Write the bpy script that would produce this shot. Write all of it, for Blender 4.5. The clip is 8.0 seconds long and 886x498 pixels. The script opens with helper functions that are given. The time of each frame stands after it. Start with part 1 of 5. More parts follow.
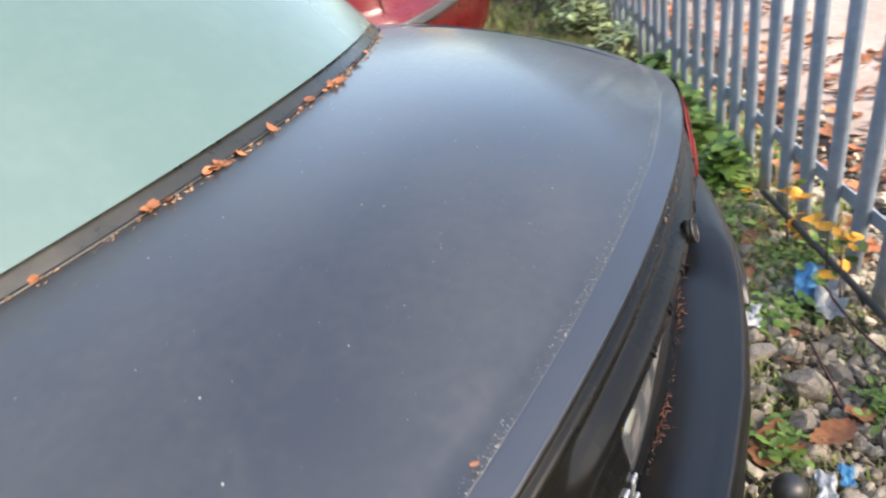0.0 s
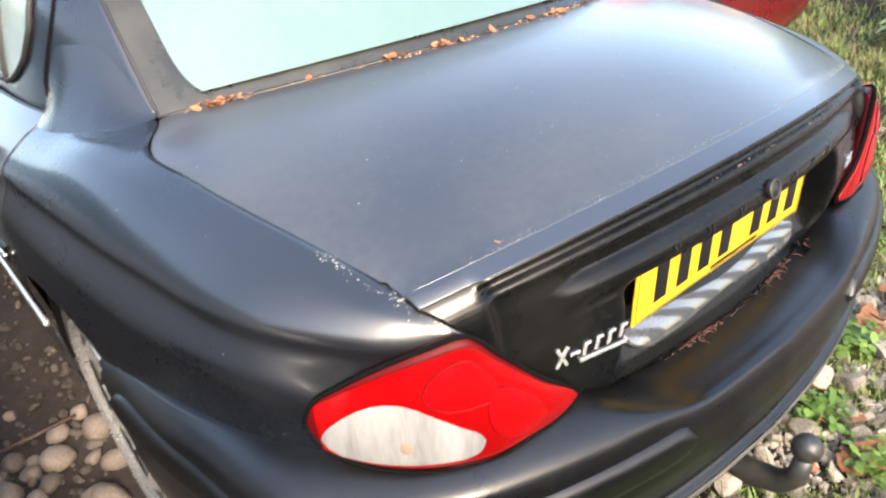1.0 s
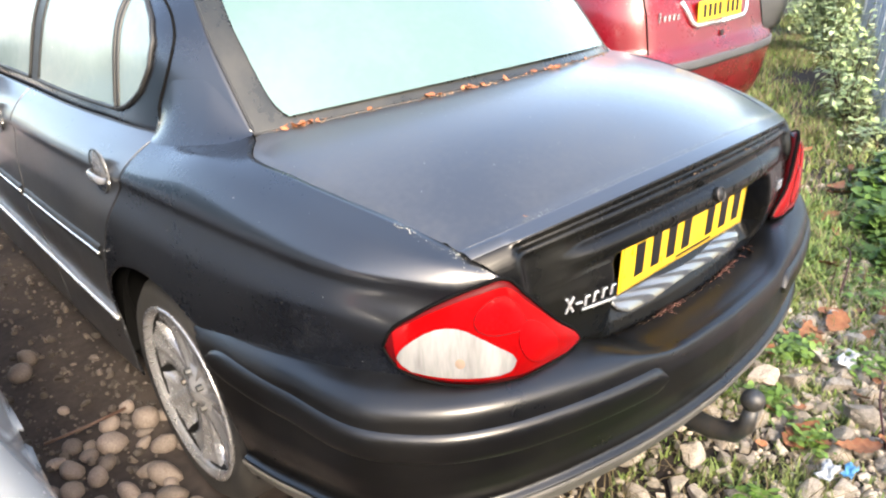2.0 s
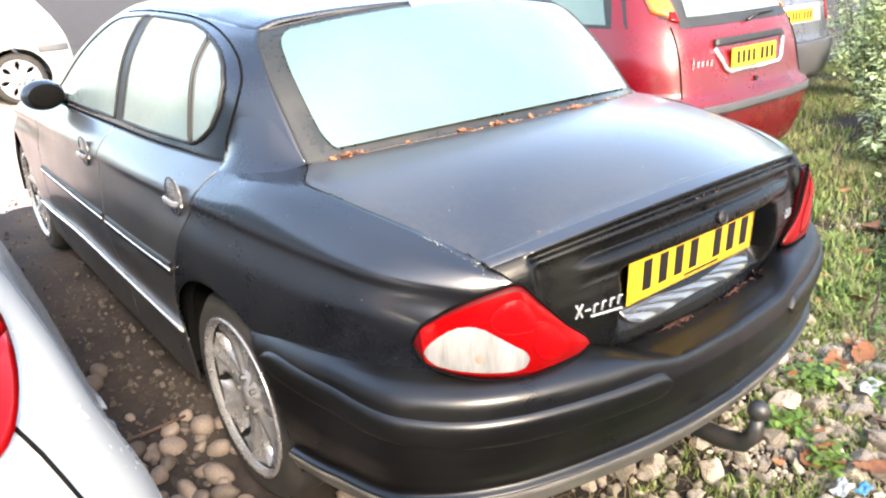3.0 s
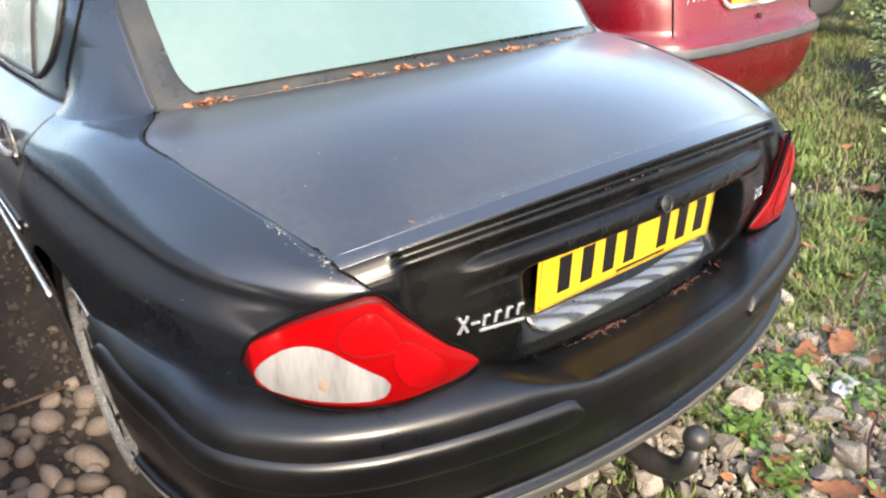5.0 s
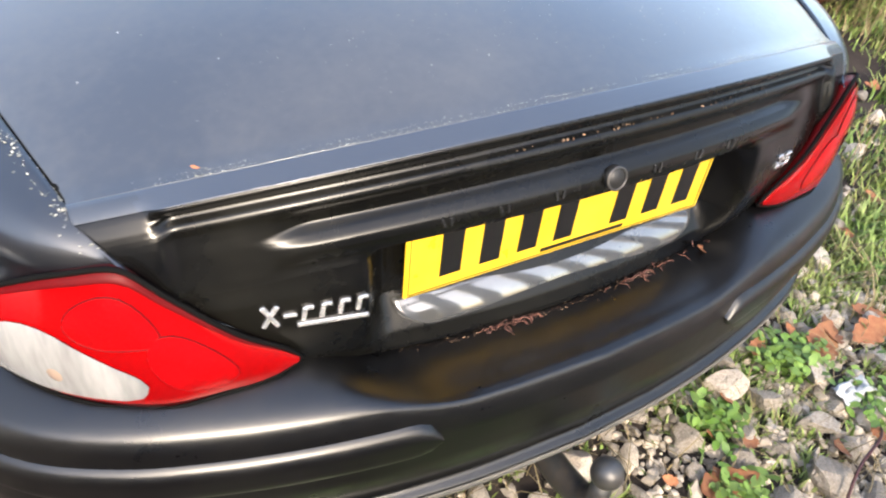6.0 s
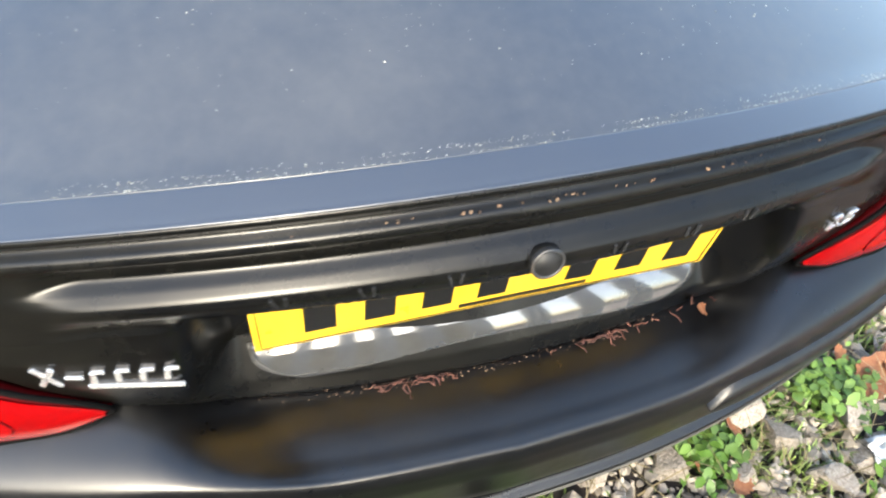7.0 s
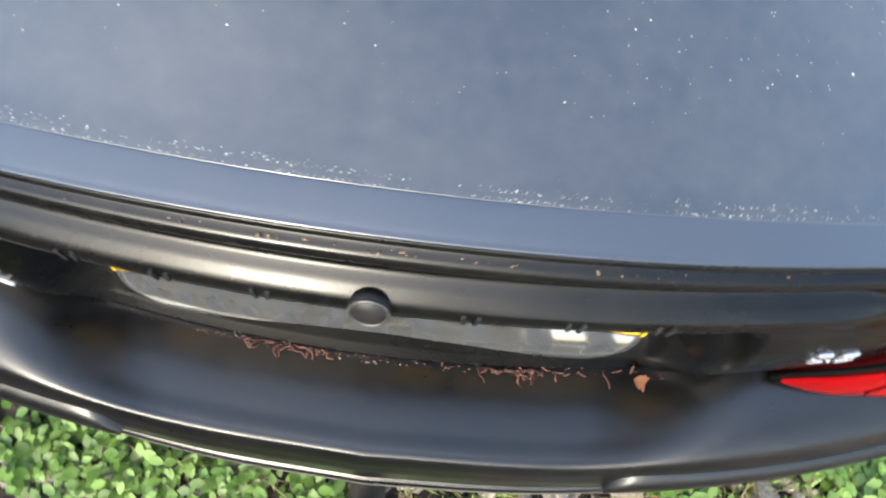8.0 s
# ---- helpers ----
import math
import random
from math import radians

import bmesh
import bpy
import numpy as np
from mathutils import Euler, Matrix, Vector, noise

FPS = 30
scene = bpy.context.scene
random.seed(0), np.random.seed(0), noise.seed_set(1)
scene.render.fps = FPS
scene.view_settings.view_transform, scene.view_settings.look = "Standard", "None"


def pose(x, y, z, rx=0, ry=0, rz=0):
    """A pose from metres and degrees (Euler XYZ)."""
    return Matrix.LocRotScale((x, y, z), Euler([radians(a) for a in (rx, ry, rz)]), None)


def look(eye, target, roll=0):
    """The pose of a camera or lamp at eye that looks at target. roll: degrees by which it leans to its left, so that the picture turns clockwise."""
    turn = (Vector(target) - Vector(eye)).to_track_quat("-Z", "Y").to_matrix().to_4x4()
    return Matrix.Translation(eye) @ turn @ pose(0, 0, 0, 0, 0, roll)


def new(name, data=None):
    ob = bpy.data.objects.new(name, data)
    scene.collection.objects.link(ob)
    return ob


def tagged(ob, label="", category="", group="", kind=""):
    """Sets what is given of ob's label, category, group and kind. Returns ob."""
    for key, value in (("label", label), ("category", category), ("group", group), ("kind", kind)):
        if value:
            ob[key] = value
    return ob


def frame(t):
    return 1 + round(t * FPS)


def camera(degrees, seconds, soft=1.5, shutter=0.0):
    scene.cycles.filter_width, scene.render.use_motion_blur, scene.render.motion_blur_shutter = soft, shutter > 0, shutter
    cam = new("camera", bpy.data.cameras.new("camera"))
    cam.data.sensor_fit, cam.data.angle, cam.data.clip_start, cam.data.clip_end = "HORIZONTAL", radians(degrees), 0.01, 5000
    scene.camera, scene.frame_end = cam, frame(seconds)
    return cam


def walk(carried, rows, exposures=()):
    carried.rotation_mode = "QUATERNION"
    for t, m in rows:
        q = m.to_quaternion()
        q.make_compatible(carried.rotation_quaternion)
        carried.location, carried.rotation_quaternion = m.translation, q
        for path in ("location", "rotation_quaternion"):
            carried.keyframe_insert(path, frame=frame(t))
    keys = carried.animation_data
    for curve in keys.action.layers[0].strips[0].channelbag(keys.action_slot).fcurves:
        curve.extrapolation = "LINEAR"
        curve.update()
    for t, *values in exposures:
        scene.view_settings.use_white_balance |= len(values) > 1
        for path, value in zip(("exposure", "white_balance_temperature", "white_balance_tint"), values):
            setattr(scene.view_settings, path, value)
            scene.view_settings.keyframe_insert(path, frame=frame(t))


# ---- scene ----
cam = camera(63.5, 8.0, soft=2.1, shutter=0.25)
PATH = [
    (0, (-0.836, 0.131, 1.402), (0.702, 0.904, 0.384), -10.4),
    (0.5, (-0.881, -0.109, 1.408), (0.367, 1.076, 0.389), -8.3),
    (1, (-1.024, -0.235, 1.426), (0.063, 1.083, 0.387), -3.3),
    (1.5, (-1.242, -0.325, 1.443), (-0.018, 0.941, 0.496), -1.0),
    (2.8, (-1.453, -0.598, 1.484), (-0.287, 0.835, 0.717), -1.1),
    (3, (-1.467, -0.618, 1.477), (-0.316, 0.835, 0.726), -2.1),
    (3.5, (-1.463, -0.653, 1.474), (-0.32, 0.813, 0.737), -2.7),
    (4, (-1.419, -0.671, 1.466), (-0.256, 0.778, 0.726), -2.2),
    (4.2, (-1.37, -0.644, 1.457), (-0.22, 0.801, 0.69), -1.6),
    (5.3, (-0.915, -0.445, 1.438), (0.114, 0.903, 0.377), 1.1),
    (5.5, (-0.824, -0.414, 1.435), (0.137, 0.902, 0.275), 2.7),
    (6, (-0.579, -0.329, 1.401), (0.241, 0.949, 0.099), 6.2),
    (6.5, (-0.431, -0.246, 1.409), (0.213, 0.923, -0.081), 5.5),
    (7, (-0.238, -0.109, 1.406), (0.251, 0.967, -0.208), 9.8),
    (7.5, (-0.117, -0.05, 1.423), (0.214, 0.87, -0.322), 10.0),
    (8, (0.033, 0.036, 1.408), (0.09, 0.814, -0.434), 11.2),
]
EXPOSURES = [(t, e, k, 10 if t < 6.6 else 4) for t, e, k in ((0.0, 2.26, 6900), (0.5, 2.76, 7000), (1.0, 2.95, 7000), (1.7, 2.98, 7000), (3.0, 3.10, 7000), (3.5, 3.04, 7000), (4.0, 2.84, 7000), (5.5, 2.74, 6950), (6.0, 2.90, 6800), (6.5, 3.06, 6700), (7.0, 2.98, 6600), (8.0, 2.86, 6450))]
walk(cam, [(t, look(eye, target, roll)) for t, eye, target, roll in PATH], EXPOSURES)

# ---- world and light ----
world = bpy.data.worlds.new("sky")
scene.world = world
world.use_nodes = True
wn = world.node_tree
sky = wn.nodes.new("ShaderNodeTexSky")
sky.sky_type, sky.sun_disc = "NISHITA", False
SUN_EL, SUN_AZ = radians(33), radians(198)
sky.sun_elevation, sky.sun_rotation = SUN_EL, SUN_AZ
sky.air_density, sky.dust_density, sky.ozone_density = 1.0, 3.4, 0.8
wn.nodes["Background"].inputs[1].default_value = 0.15
wn.links.new(sky.outputs[0], wn.nodes["Background"].inputs[0])
sun = new("sun", bpy.data.lights.new("sun", "SUN"))
sun.data.energy, sun.data.angle, sun.data.color = 1.2, radians(12), (1.0, 0.92, 0.80)
sun_dir = Vector((math.sin(SUN_AZ) * math.cos(SUN_EL), math.cos(SUN_AZ) * math.cos(SUN_EL), math.sin(SUN_EL)))
sun.matrix_world = look(sun_dir * 40, (0, 0, 0))


# ---- materials ----
def mat(name, base, rough=0.5, metal=0.0, second=None, scale=6.0, fine=60.0, amount=0.5, bump=0.0, coat=0.0, rough_var=0.1,
        spec=0.5, speckle=None, random_tint=0.0, transmission=0.0, stretch=None):
    m = bpy.data.materials.new(name)
    m.use_nodes = True
    nt = m.node_tree
    b = nt.nodes["Principled BSDF"]
    second = second or tuple(c * 0.7 for c in base)
    tc = nt.nodes.new("ShaderNodeTexCoord")
    src = tc.outputs["Object"]
    if stretch:
        mp = nt.nodes.new("ShaderNodeMapping")
        mp.inputs["Scale"].default_value = stretch
        nt.links.new(src, mp.inputs[0])
        src = mp.outputs[0]
    big, small = nt.nodes.new("ShaderNodeTexNoise"), nt.nodes.new("ShaderNodeTexNoise")
    for nd, sc, det in ((big, scale, 5), (small, fine, 4)):
        nd.inputs["Scale"].default_value, nd.inputs["Detail"].default_value = sc, det
        nt.links.new(src, nd.inputs["Vector"])
    add = nt.nodes.new("ShaderNodeMath")
    add.operation = "MULTIPLY_ADD"
    add.inputs[1].default_value = 0.4
    nt.links.new(small.outputs["Fac"], add.inputs[0])
    nt.links.new(big.outputs["Fac"], add.inputs[2])
    ramp = nt.nodes.new("ShaderNodeMapRange")
    ramp.inputs["From Min"].default_value, ramp.inputs["From Max"].default_value = 0.55, 0.88
    ramp.inputs["To Max"].default_value = amount
    nt.links.new(add.outputs[0], ramp.inputs["Value"])
    mix = nt.nodes.new("ShaderNodeMix")
    mix.data_type = "RGBA"
    mix.inputs["A"].default_value, mix.inputs["B"].default_value = (*base, 1), (*second, 1)
    nt.links.new(ramp.outputs[0], mix.inputs["Factor"])
    col = mix.outputs["Result"]
    if speckle:
        vor = nt.nodes.new("ShaderNodeTexVoronoi")
        vor.inputs["Scale"].default_value = speckle[0]
        nt.links.new(src, vor.inputs["Vector"])
        near = nt.nodes.new("ShaderNodeMapRange")
        near.inputs["From Min"].default_value, near.inputs["From Max"].default_value = speckle[1], speckle[1] * 0.6
        nt.links.new(vor.outputs["Distance"], near.inputs["Value"])
        pick = nt.nodes.new("ShaderNodeMath")
        pick.operation = "GREATER_THAN"
        pick.inputs[1].default_value = speckle[3]
        nt.links.new(vor.outputs["Color"], pick.inputs[0])
        both = nt.nodes.new("ShaderNodeMath")
        both.operation = "MULTIPLY"
        nt.links.new(near.outputs[0], both.inputs[0])
        nt.links.new(pick.outputs[0], both.inputs[1])
        mx = nt.nodes.new("ShaderNodeMix")
        mx.data_type = "RGBA"
        nt.links.new(both.outputs[0], mx.inputs["Factor"])
        nt.links.new(col, mx.inputs["A"])
        mx.inputs["B"].default_value = (*speckle[2], 1)
        col = mx.outputs["Result"]
    if random_tint:
        info = nt.nodes.new("ShaderNodeObjectInfo")
        geo = nt.nodes.new("ShaderNodeNewGeometry")
        s = nt.nodes.new("ShaderNodeMath")
        s.operation = "ADD"
        nt.links.new(info.outputs["Random"], s.inputs[0])
        nt.links.new(geo.outputs["Random Per Island"], s.inputs[1])
        fr = nt.nodes.new("ShaderNodeMath")
        fr.operation = "FRACT"
        nt.links.new(s.outputs[0], fr.inputs[0])
        rg = nt.nodes.new("ShaderNodeMapRange")
        rg.inputs["To Min"].default_value, rg.inputs["To Max"].default_value = 1 - random_tint, 1 + random_tint
        nt.links.new(fr.outputs[0], rg.inputs["Value"])
        hs = nt.nodes.new("ShaderNodeHueSaturation")
        nt.links.new(rg.outputs[0], hs.inputs["Value"])
        nt.links.new(col, hs.inputs["Color"])
        col = hs.outputs[0]
    nt.links.new(col, b.inputs["Base Color"])
    rr = nt.nodes.new("ShaderNodeMapRange")
    rr.inputs["From Min"].default_value, rr.inputs["From Max"].default_value = 0.45, 0.95
    rr.inputs["To Min"].default_value, rr.inputs["To Max"].default_value = max(0.02, rough - rough_var), min(1, rough + rough_var)
    nt.links.new(add.outputs[0], rr.inputs["Value"])
    nt.links.new(rr.outputs[0], b.inputs["Roughness"])
    b.inputs["Metallic"].default_value = metal
    b.inputs["Specular IOR Level"].default_value = spec
    b.inputs["Coat Weight"].default_value = coat
    b.inputs["Coat Roughness"].default_value = max(0.03, rough * 0.4)
    b.inputs["Transmission Weight"].default_value = transmission
    if bump:
        bp = nt.nodes.new("ShaderNodeBump")
        bp.inputs["Strength"].default_value, bp.inputs["Distance"].default_value = min(1, bump), 0.01
        nt.links.new(add.outputs[0], bp.inputs["Height"])
        nt.links.new(bp.outputs[0], b.inputs["Normal"])
    return m


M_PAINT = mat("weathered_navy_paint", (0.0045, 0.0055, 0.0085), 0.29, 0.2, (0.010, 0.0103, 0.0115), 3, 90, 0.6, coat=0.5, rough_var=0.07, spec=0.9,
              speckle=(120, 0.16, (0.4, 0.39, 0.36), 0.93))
# Doors and wings: dust film, plus reflected sky painted in as a lighter base.
M_SIDE = mat("dusty_sky_sheen_paint", (0.016, 0.0175, 0.021), 0.33, 0.1, (0.042, 0.042, 0.043), 3.5, 60, 0.8, coat=0.4, rough_var=0.07, spec=0.9)
# Same navy paint as the lid's top; the tail's shade is in this colour.
M_TAIL = mat("dusty_shaded_tail_paint", (0.0016, 0.0016, 0.0017), 0.27, 0.0, (0.0062, 0.006, 0.0046), 5, 60, 0.75, coat=0.0, rough_var=0.07, spec=0.28)
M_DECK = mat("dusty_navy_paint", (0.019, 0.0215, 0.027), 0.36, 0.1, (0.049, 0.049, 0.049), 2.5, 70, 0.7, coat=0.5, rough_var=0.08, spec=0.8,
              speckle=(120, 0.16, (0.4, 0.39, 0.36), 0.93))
# Same paint again, lighter and bluer: reflected sky put into the lip's colour.
M_LIP = mat("sky_tinted_lip_paint", (0.024, 0.029, 0.040), 0.31, 0.2, (0.034, 0.037, 0.043), 3, 30, 0.35, coat=0.45, rough_var=0.04, spec=0.85)
M_STRIP = mat("glossy_grey_strip", (0.055, 0.055, 0.053), 0.08, 0.0, (0.035, 0.034, 0.031), 8, 90, 0.6, coat=1.0, rough_var=0.04, spec=1.0)
# Body paint with some dirt; dark reflections are put into its near-black base.
M_BUMPER = mat("dirty_shaded_bumper_paint", (0.0013, 0.0013, 0.0016), 0.33, 0.0, (0.005, 0.0046, 0.004), 4, 60, 0.75, coat=0.0, rough_var=0.08, spec=0.6)
M_VALANCE = mat("dusty_grey_plastic", (0.070, 0.066, 0.059), 0.75, 0, (0.125, 0.117, 0.103), 6, 90, 0.8)
M_TRIM = mat("black_rubber_trim", (0.007, 0.007, 0.007), 0.55, 0, (0.018, 0.018, 0.017), 8, 80, 0.6)
M_SEAM = mat("dark_gap", (0.0018, 0.0018, 0.0018), 0.9, spec=0.1)
M_SCREEN = mat("misted_glass", (0.070, 0.113, 0.107), 0.2, 0, (0.092, 0.135, 0.128), 3, 40, 0.6, rough_var=0.08, spec=0.8)
M_MIST = mat("dew_covered_side_glass", (0.125, 0.165, 0.160), 0.22, 0, (0.17, 0.205, 0.20), 3, 40, 0.7, rough_var=0.08, spec=0.8)
M_FRIT = mat("grubby_black_glass_band", (0.009, 0.0105, 0.0095), 0.3, 0, (0.028, 0.027, 0.023), 7, 70, 0.7, rough_var=0.12)
M_RED = mat("red_lamp_lens", (0.22, 0.0012, 0.002), 0.14, 0, (0.15, 0.001, 0.0016), 9, 120, 0.6, coat=0.0, rough_var=0.03, spec=0.22)
M_RED2 = mat("bright_red_reflector", (0.27, 0.0016, 0.003), 0.16, 0, (0.19, 0.0012, 0.002), 20, 160, 0.6, coat=0.0, bump=0.15, spec=0.22)
M_SMOKE = mat("smoked_lamp_lens", (0.05, 0.018, 0.022), 0.15, 0, (0.07, 0.03, 0.035), 12, 80, 0.5, coat=0.4)
M_DEEPRED = mat("dark_red_lamp_rim", (0.075, 0.001, 0.002), 0.5, 0, (0.045, 0.001, 0.002), 9, 90, 0.5, rough_var=0.05, spec=0.12)
M_CLEAR = mat("ribbed_clear_lens", (0.17, 0.17, 0.17), 0.12, 0.15, (0.34, 0.34, 0.335), 4, 26, 0.8, coat=0.6, bump=0.10, stretch=(5, 5, .7))
M_GLOW = mat("orange_red_bulb", (0.42, 0.035, 0.008), 0.2, 0, (0.5, 0.06, 0.01), 12, 80, 0.5, coat=0.3)
M_GRAVEL = mat("tan_limestone_gravel", (0.40, 0.35, 0.285), 0.85, 0, (0.22, 0.18, 0.14), 14, 70, 0.8, bump=0.4, random_tint=0.45)
M_AMBER = mat("amber_lens", (0.5, 0.12, 0.01), 0.15, 0, (0.4, 0.09, 0.01), 12, 80, 0.5, coat=0.5)
M_BULB = mat("pale_orange_bulb", (0.23, 0.17, 0.13), 0.2, 0, (0.24, 0.20, 0.17), 12, 80, 0.5, coat=0.5)
M_CHROME = mat("bright_chrome", (0.75, 0.75, 0.75), 0.2, 0.75, (0.55, 0.55, 0.55), 20, 120, 0.5, rough_var=0.05)
M_SATIN = mat("satin_bright_handle", (0.20, 0.20, 0.205), 0.25, 0.4, (0.15, 0.15, 0.15), 15, 90, 0.5, coat=0.3)
M_PEBBLE = mat("damp_dark_pebble", (0.058, 0.046, 0.038), 0.8, 0, (0.034, 0.027, 0.022), 9, 60, 0.8, bump=0.25, random_tint=0.5)
M_ALLOY = mat("silver_alloy", (0.52, 0.52, 0.54), 0.24, 0.75, (0.36, 0.35, 0.34), 10, 80, 0.6)
M_TYRE = mat("dusty_tyre_rubber", (0.008, 0.0078, 0.0075), 0.8, 0, (0.034, 0.030, 0.025), 8, 90, 0.7, bump=0.2)
M_PLATE = mat("yellow_plate", (0.74, 0.46, 0.022), 0.35, 0, (0.70, 0.42, 0.05), 12, 90, 0.4)
M_INK = mat("black_print", (0.006, 0.006, 0.006), 0.4)
M_STEEL = mat("dull_tow_steel", (0.05, 0.055, 0.06), 0.45, 0.6, (0.11, 0.09, 0.07), 15, 90, 0.7)
M_WHITE = mat("white_car_paint", (0.30, 0.31, 0.31), 0.22, 0, (0.27, 0.27, 0.26), 3, 60, 0.5, coat=0.5)
M_CRIMSON = mat("crimson_car_paint", (0.115, 0.002, 0.006), 0.30, 0.0, (0.085, 0.003, 0.006), 3, 60, 0.5, coat=0.35, spec=0.45)
M_SILVER = mat("grey_silver_car_paint", (0.10, 0.105, 0.13), 0.3, 0.3, (0.08, 0.085, 0.1), 3, 60, 0.5, coat=0.6)
M_DARKGREY = mat("grey_plastic_bumper", (0.06, 0.062, 0.068), 0.5, 0, (0.1, 0.1, 0.1), 5, 60, 0.6)
M_GALV = mat("galvanised_steel", (0.30, 0.345, 0.40), 0.5, 0.2, (0.20, 0.235, 0.275), 12, 70, 0.8)
M_SOIL = mat("damp_brown_soil", (0.016, 0.012, 0.0105), 0.9, 0, (0.046, 0.036, 0.030), 2.2, 28, 1.0, bump=1.0, spec=0.25)
M_STONE = mat("pale_limestone_rubble", (0.53, 0.465, 0.385), 0.88, 0, (0.30, 0.25, 0.20), 11, 55, 0.85, bump=0.9, random_tint=0.4, speckle=(70, 0.20, (0.20, 0.165, 0.135), 0.72))
M_COBBLE = mat("tan_river_cobble", (0.17, 0.135, 0.112), 0.75, 0, (0.095, 0.072, 0.058), 9, 60, 0.8, bump=0.25, random_tint=0.45)
M_GRASS = mat("green_grass", (0.11, 0.19, 0.034), 0.6, 0, (0.23, 0.25, 0.08), 5, 30, 0.8, random_tint=0.45)
M_STRAW = mat("dry_grass_straw", (0.20, 0.155, 0.08), 0.7, 0, (0.13, 0.10, 0.05), 5, 30, 0.8, random_tint=0.4)
M_WEED = mat("bright_clover_leaf", (0.085, 0.165, 0.022), 0.55, 0, (0.14, 0.21, 0.045), 9, 50, 0.8, random_tint=0.4)
M_SHRUB = mat("grey_green_shrub_leaf", (0.24, 0.33, 0.12), 0.6, 0, (0.40, 0.43, 0.26), 6, 50, 0.8, random_tint=0.45)
M_HEDGE = mat("dark_hedge_leaf", (0.03, 0.045, 0.018), 0.7, 0, (0.05, 0.06, 0.03), 4, 30, 0.8, random_tint=0.4)
M_STEM = mat("brown_woody_stem", (0.09, 0.05, 0.035), 0.7, 0, (0.05, 0.03, 0.02), 12, 70, 0.8)
M_BRAMBLE = mat("dark_red_bramble_stem", (0.06, 0.014, 0.014), 0.5, 0, (0.03, 0.01, 0.01), 12, 70, 0.8)
M_BLUE = mat("pale_blue_plastic", (0.05, 0.22, 0.42), 0.4, 0, (0.1, 0.3, 0.48), 12, 60, 0.6)
M_RAG = mat("dirty_white_plastic", (0.4, 0.42, 0.43), 0.4, 0, (0.28, 0.29, 0.29), 12, 60, 0.8)
M_PINK = mat("pink_grey_dust", (0.38, 0.30, 0.265), 0.95, 0, (0.24, 0.185, 0.155), 1.5, 25, 1.0, bump=0.5)
M_LEAF = mat("brown_dead_leaf", (0.20, 0.068, 0.026), 0.7, 0, (0.30, 0.135, 0.06), 9, 60, 0.8, random_tint=0.45)
M_GOLD = mat("yellow_autumn_leaf", (0.5, 0.27, 0.01), 0.6, 0, (0.4, 0.16, 0.01), 9, 60, 0.8, random_tint=0.3)

# ---- geometry helpers ----


def link(name, verts, faces, material, parent=None, label="", smooth=True):
    me = bpy.data.meshes.new(name)
    me.from_pydata([tuple(v) for v in verts], [], [tuple(f) for f in faces])
    me.materials.append(material)
    if smooth:
        me.polygons.foreach_set("use_smooth", [True] * len(me.polygons))
    ob = new(name, me)
    ob.parent = parent
    if label:
        tagged(ob, label)
    return ob


def part(name, bm, material, parent, label="", smooth=False):
    bmesh.ops.recalc_face_normals(bm, faces=bm.faces[:])
    me = bpy.data.meshes.new(name)
    bm.to_mesh(me)
    bm.free()
    me.materials.append(material)
    if smooth:
        me.polygons.foreach_set("use_smooth", [True] * len(me.polygons))
    ob = new(name, me)
    ob.parent = parent
    if label:
        tagged(ob, label)
    return ob


def thing(name, label, category, x=0, y=0, z=0, rz=0, group="", kind=""):
    ob = new(name)
    ob.matrix_world = pose(x, y, z, 0, 0, rz)
    return tagged(ob, label, category, group, kind)


def knots_of(P):
    d = np.linalg.norm(np.diff(P, axis=0), axis=-1)
    while d.ndim > 1:
        d = d.mean(axis=-1)
    k = np.concatenate([[0], np.cumsum(np.maximum(d, 1e-5))])
    return k / k[-1]


def tangents(P, k, limit):
    h = np.diff(k).reshape((-1,) + (1,) * (P.ndim - 1))
    d = np.diff(P, axis=0) / h
    t = np.empty_like(P)
    t[0], t[-1] = d[0], d[-1]
    if limit:
        a, b = d[:-1], d[1:]
        with np.errstate(divide="ignore", invalid="ignore"):
            t[1:-1] = np.where(a * b > 0, (h[:-1] + h[1:]) * a * b / np.where(np.abs(h[:-1] * b + h[1:] * a) < 1e-12, 1, h[:-1] * b + h[1:] * a), 0)
    else:
        t[1:-1] = (d[:-1] * h[1:] + d[1:] * h[:-1]) / (h[:-1] + h[1:])
    return t


def along(P, s, limit=False, k=None):
    """A smooth curve through the rows of P at the fractions s."""
    P, s = np.asarray(P, float), np.clip(np.asarray(s, float), 0, 1)
    k = knots_of(P) if k is None else k
    t = tangents(P, k, limit)
    i = np.clip(np.searchsorted(k, s, side="right") - 1, 0, len(k) - 2)
    h = (k[i + 1] - k[i])
    u = (s - k[i]) / h
    if P.ndim == 3:
        j = np.arange(P.shape[1])
        a, b, ta, tb = P[i, j], P[i + 1, j], t[i, j], t[i + 1, j]
    else:
        a, b, ta, tb = P[i], P[i + 1], t[i], t[i + 1]
    u, h = u[:, None], h[:, None]
    return a * (2 * u ** 3 - 3 * u * u + 1) + b * (3 * u * u - 2 * u ** 3) + h * ta * (u ** 3 - 2 * u * u + u) + h * tb * (u ** 3 - u * u)


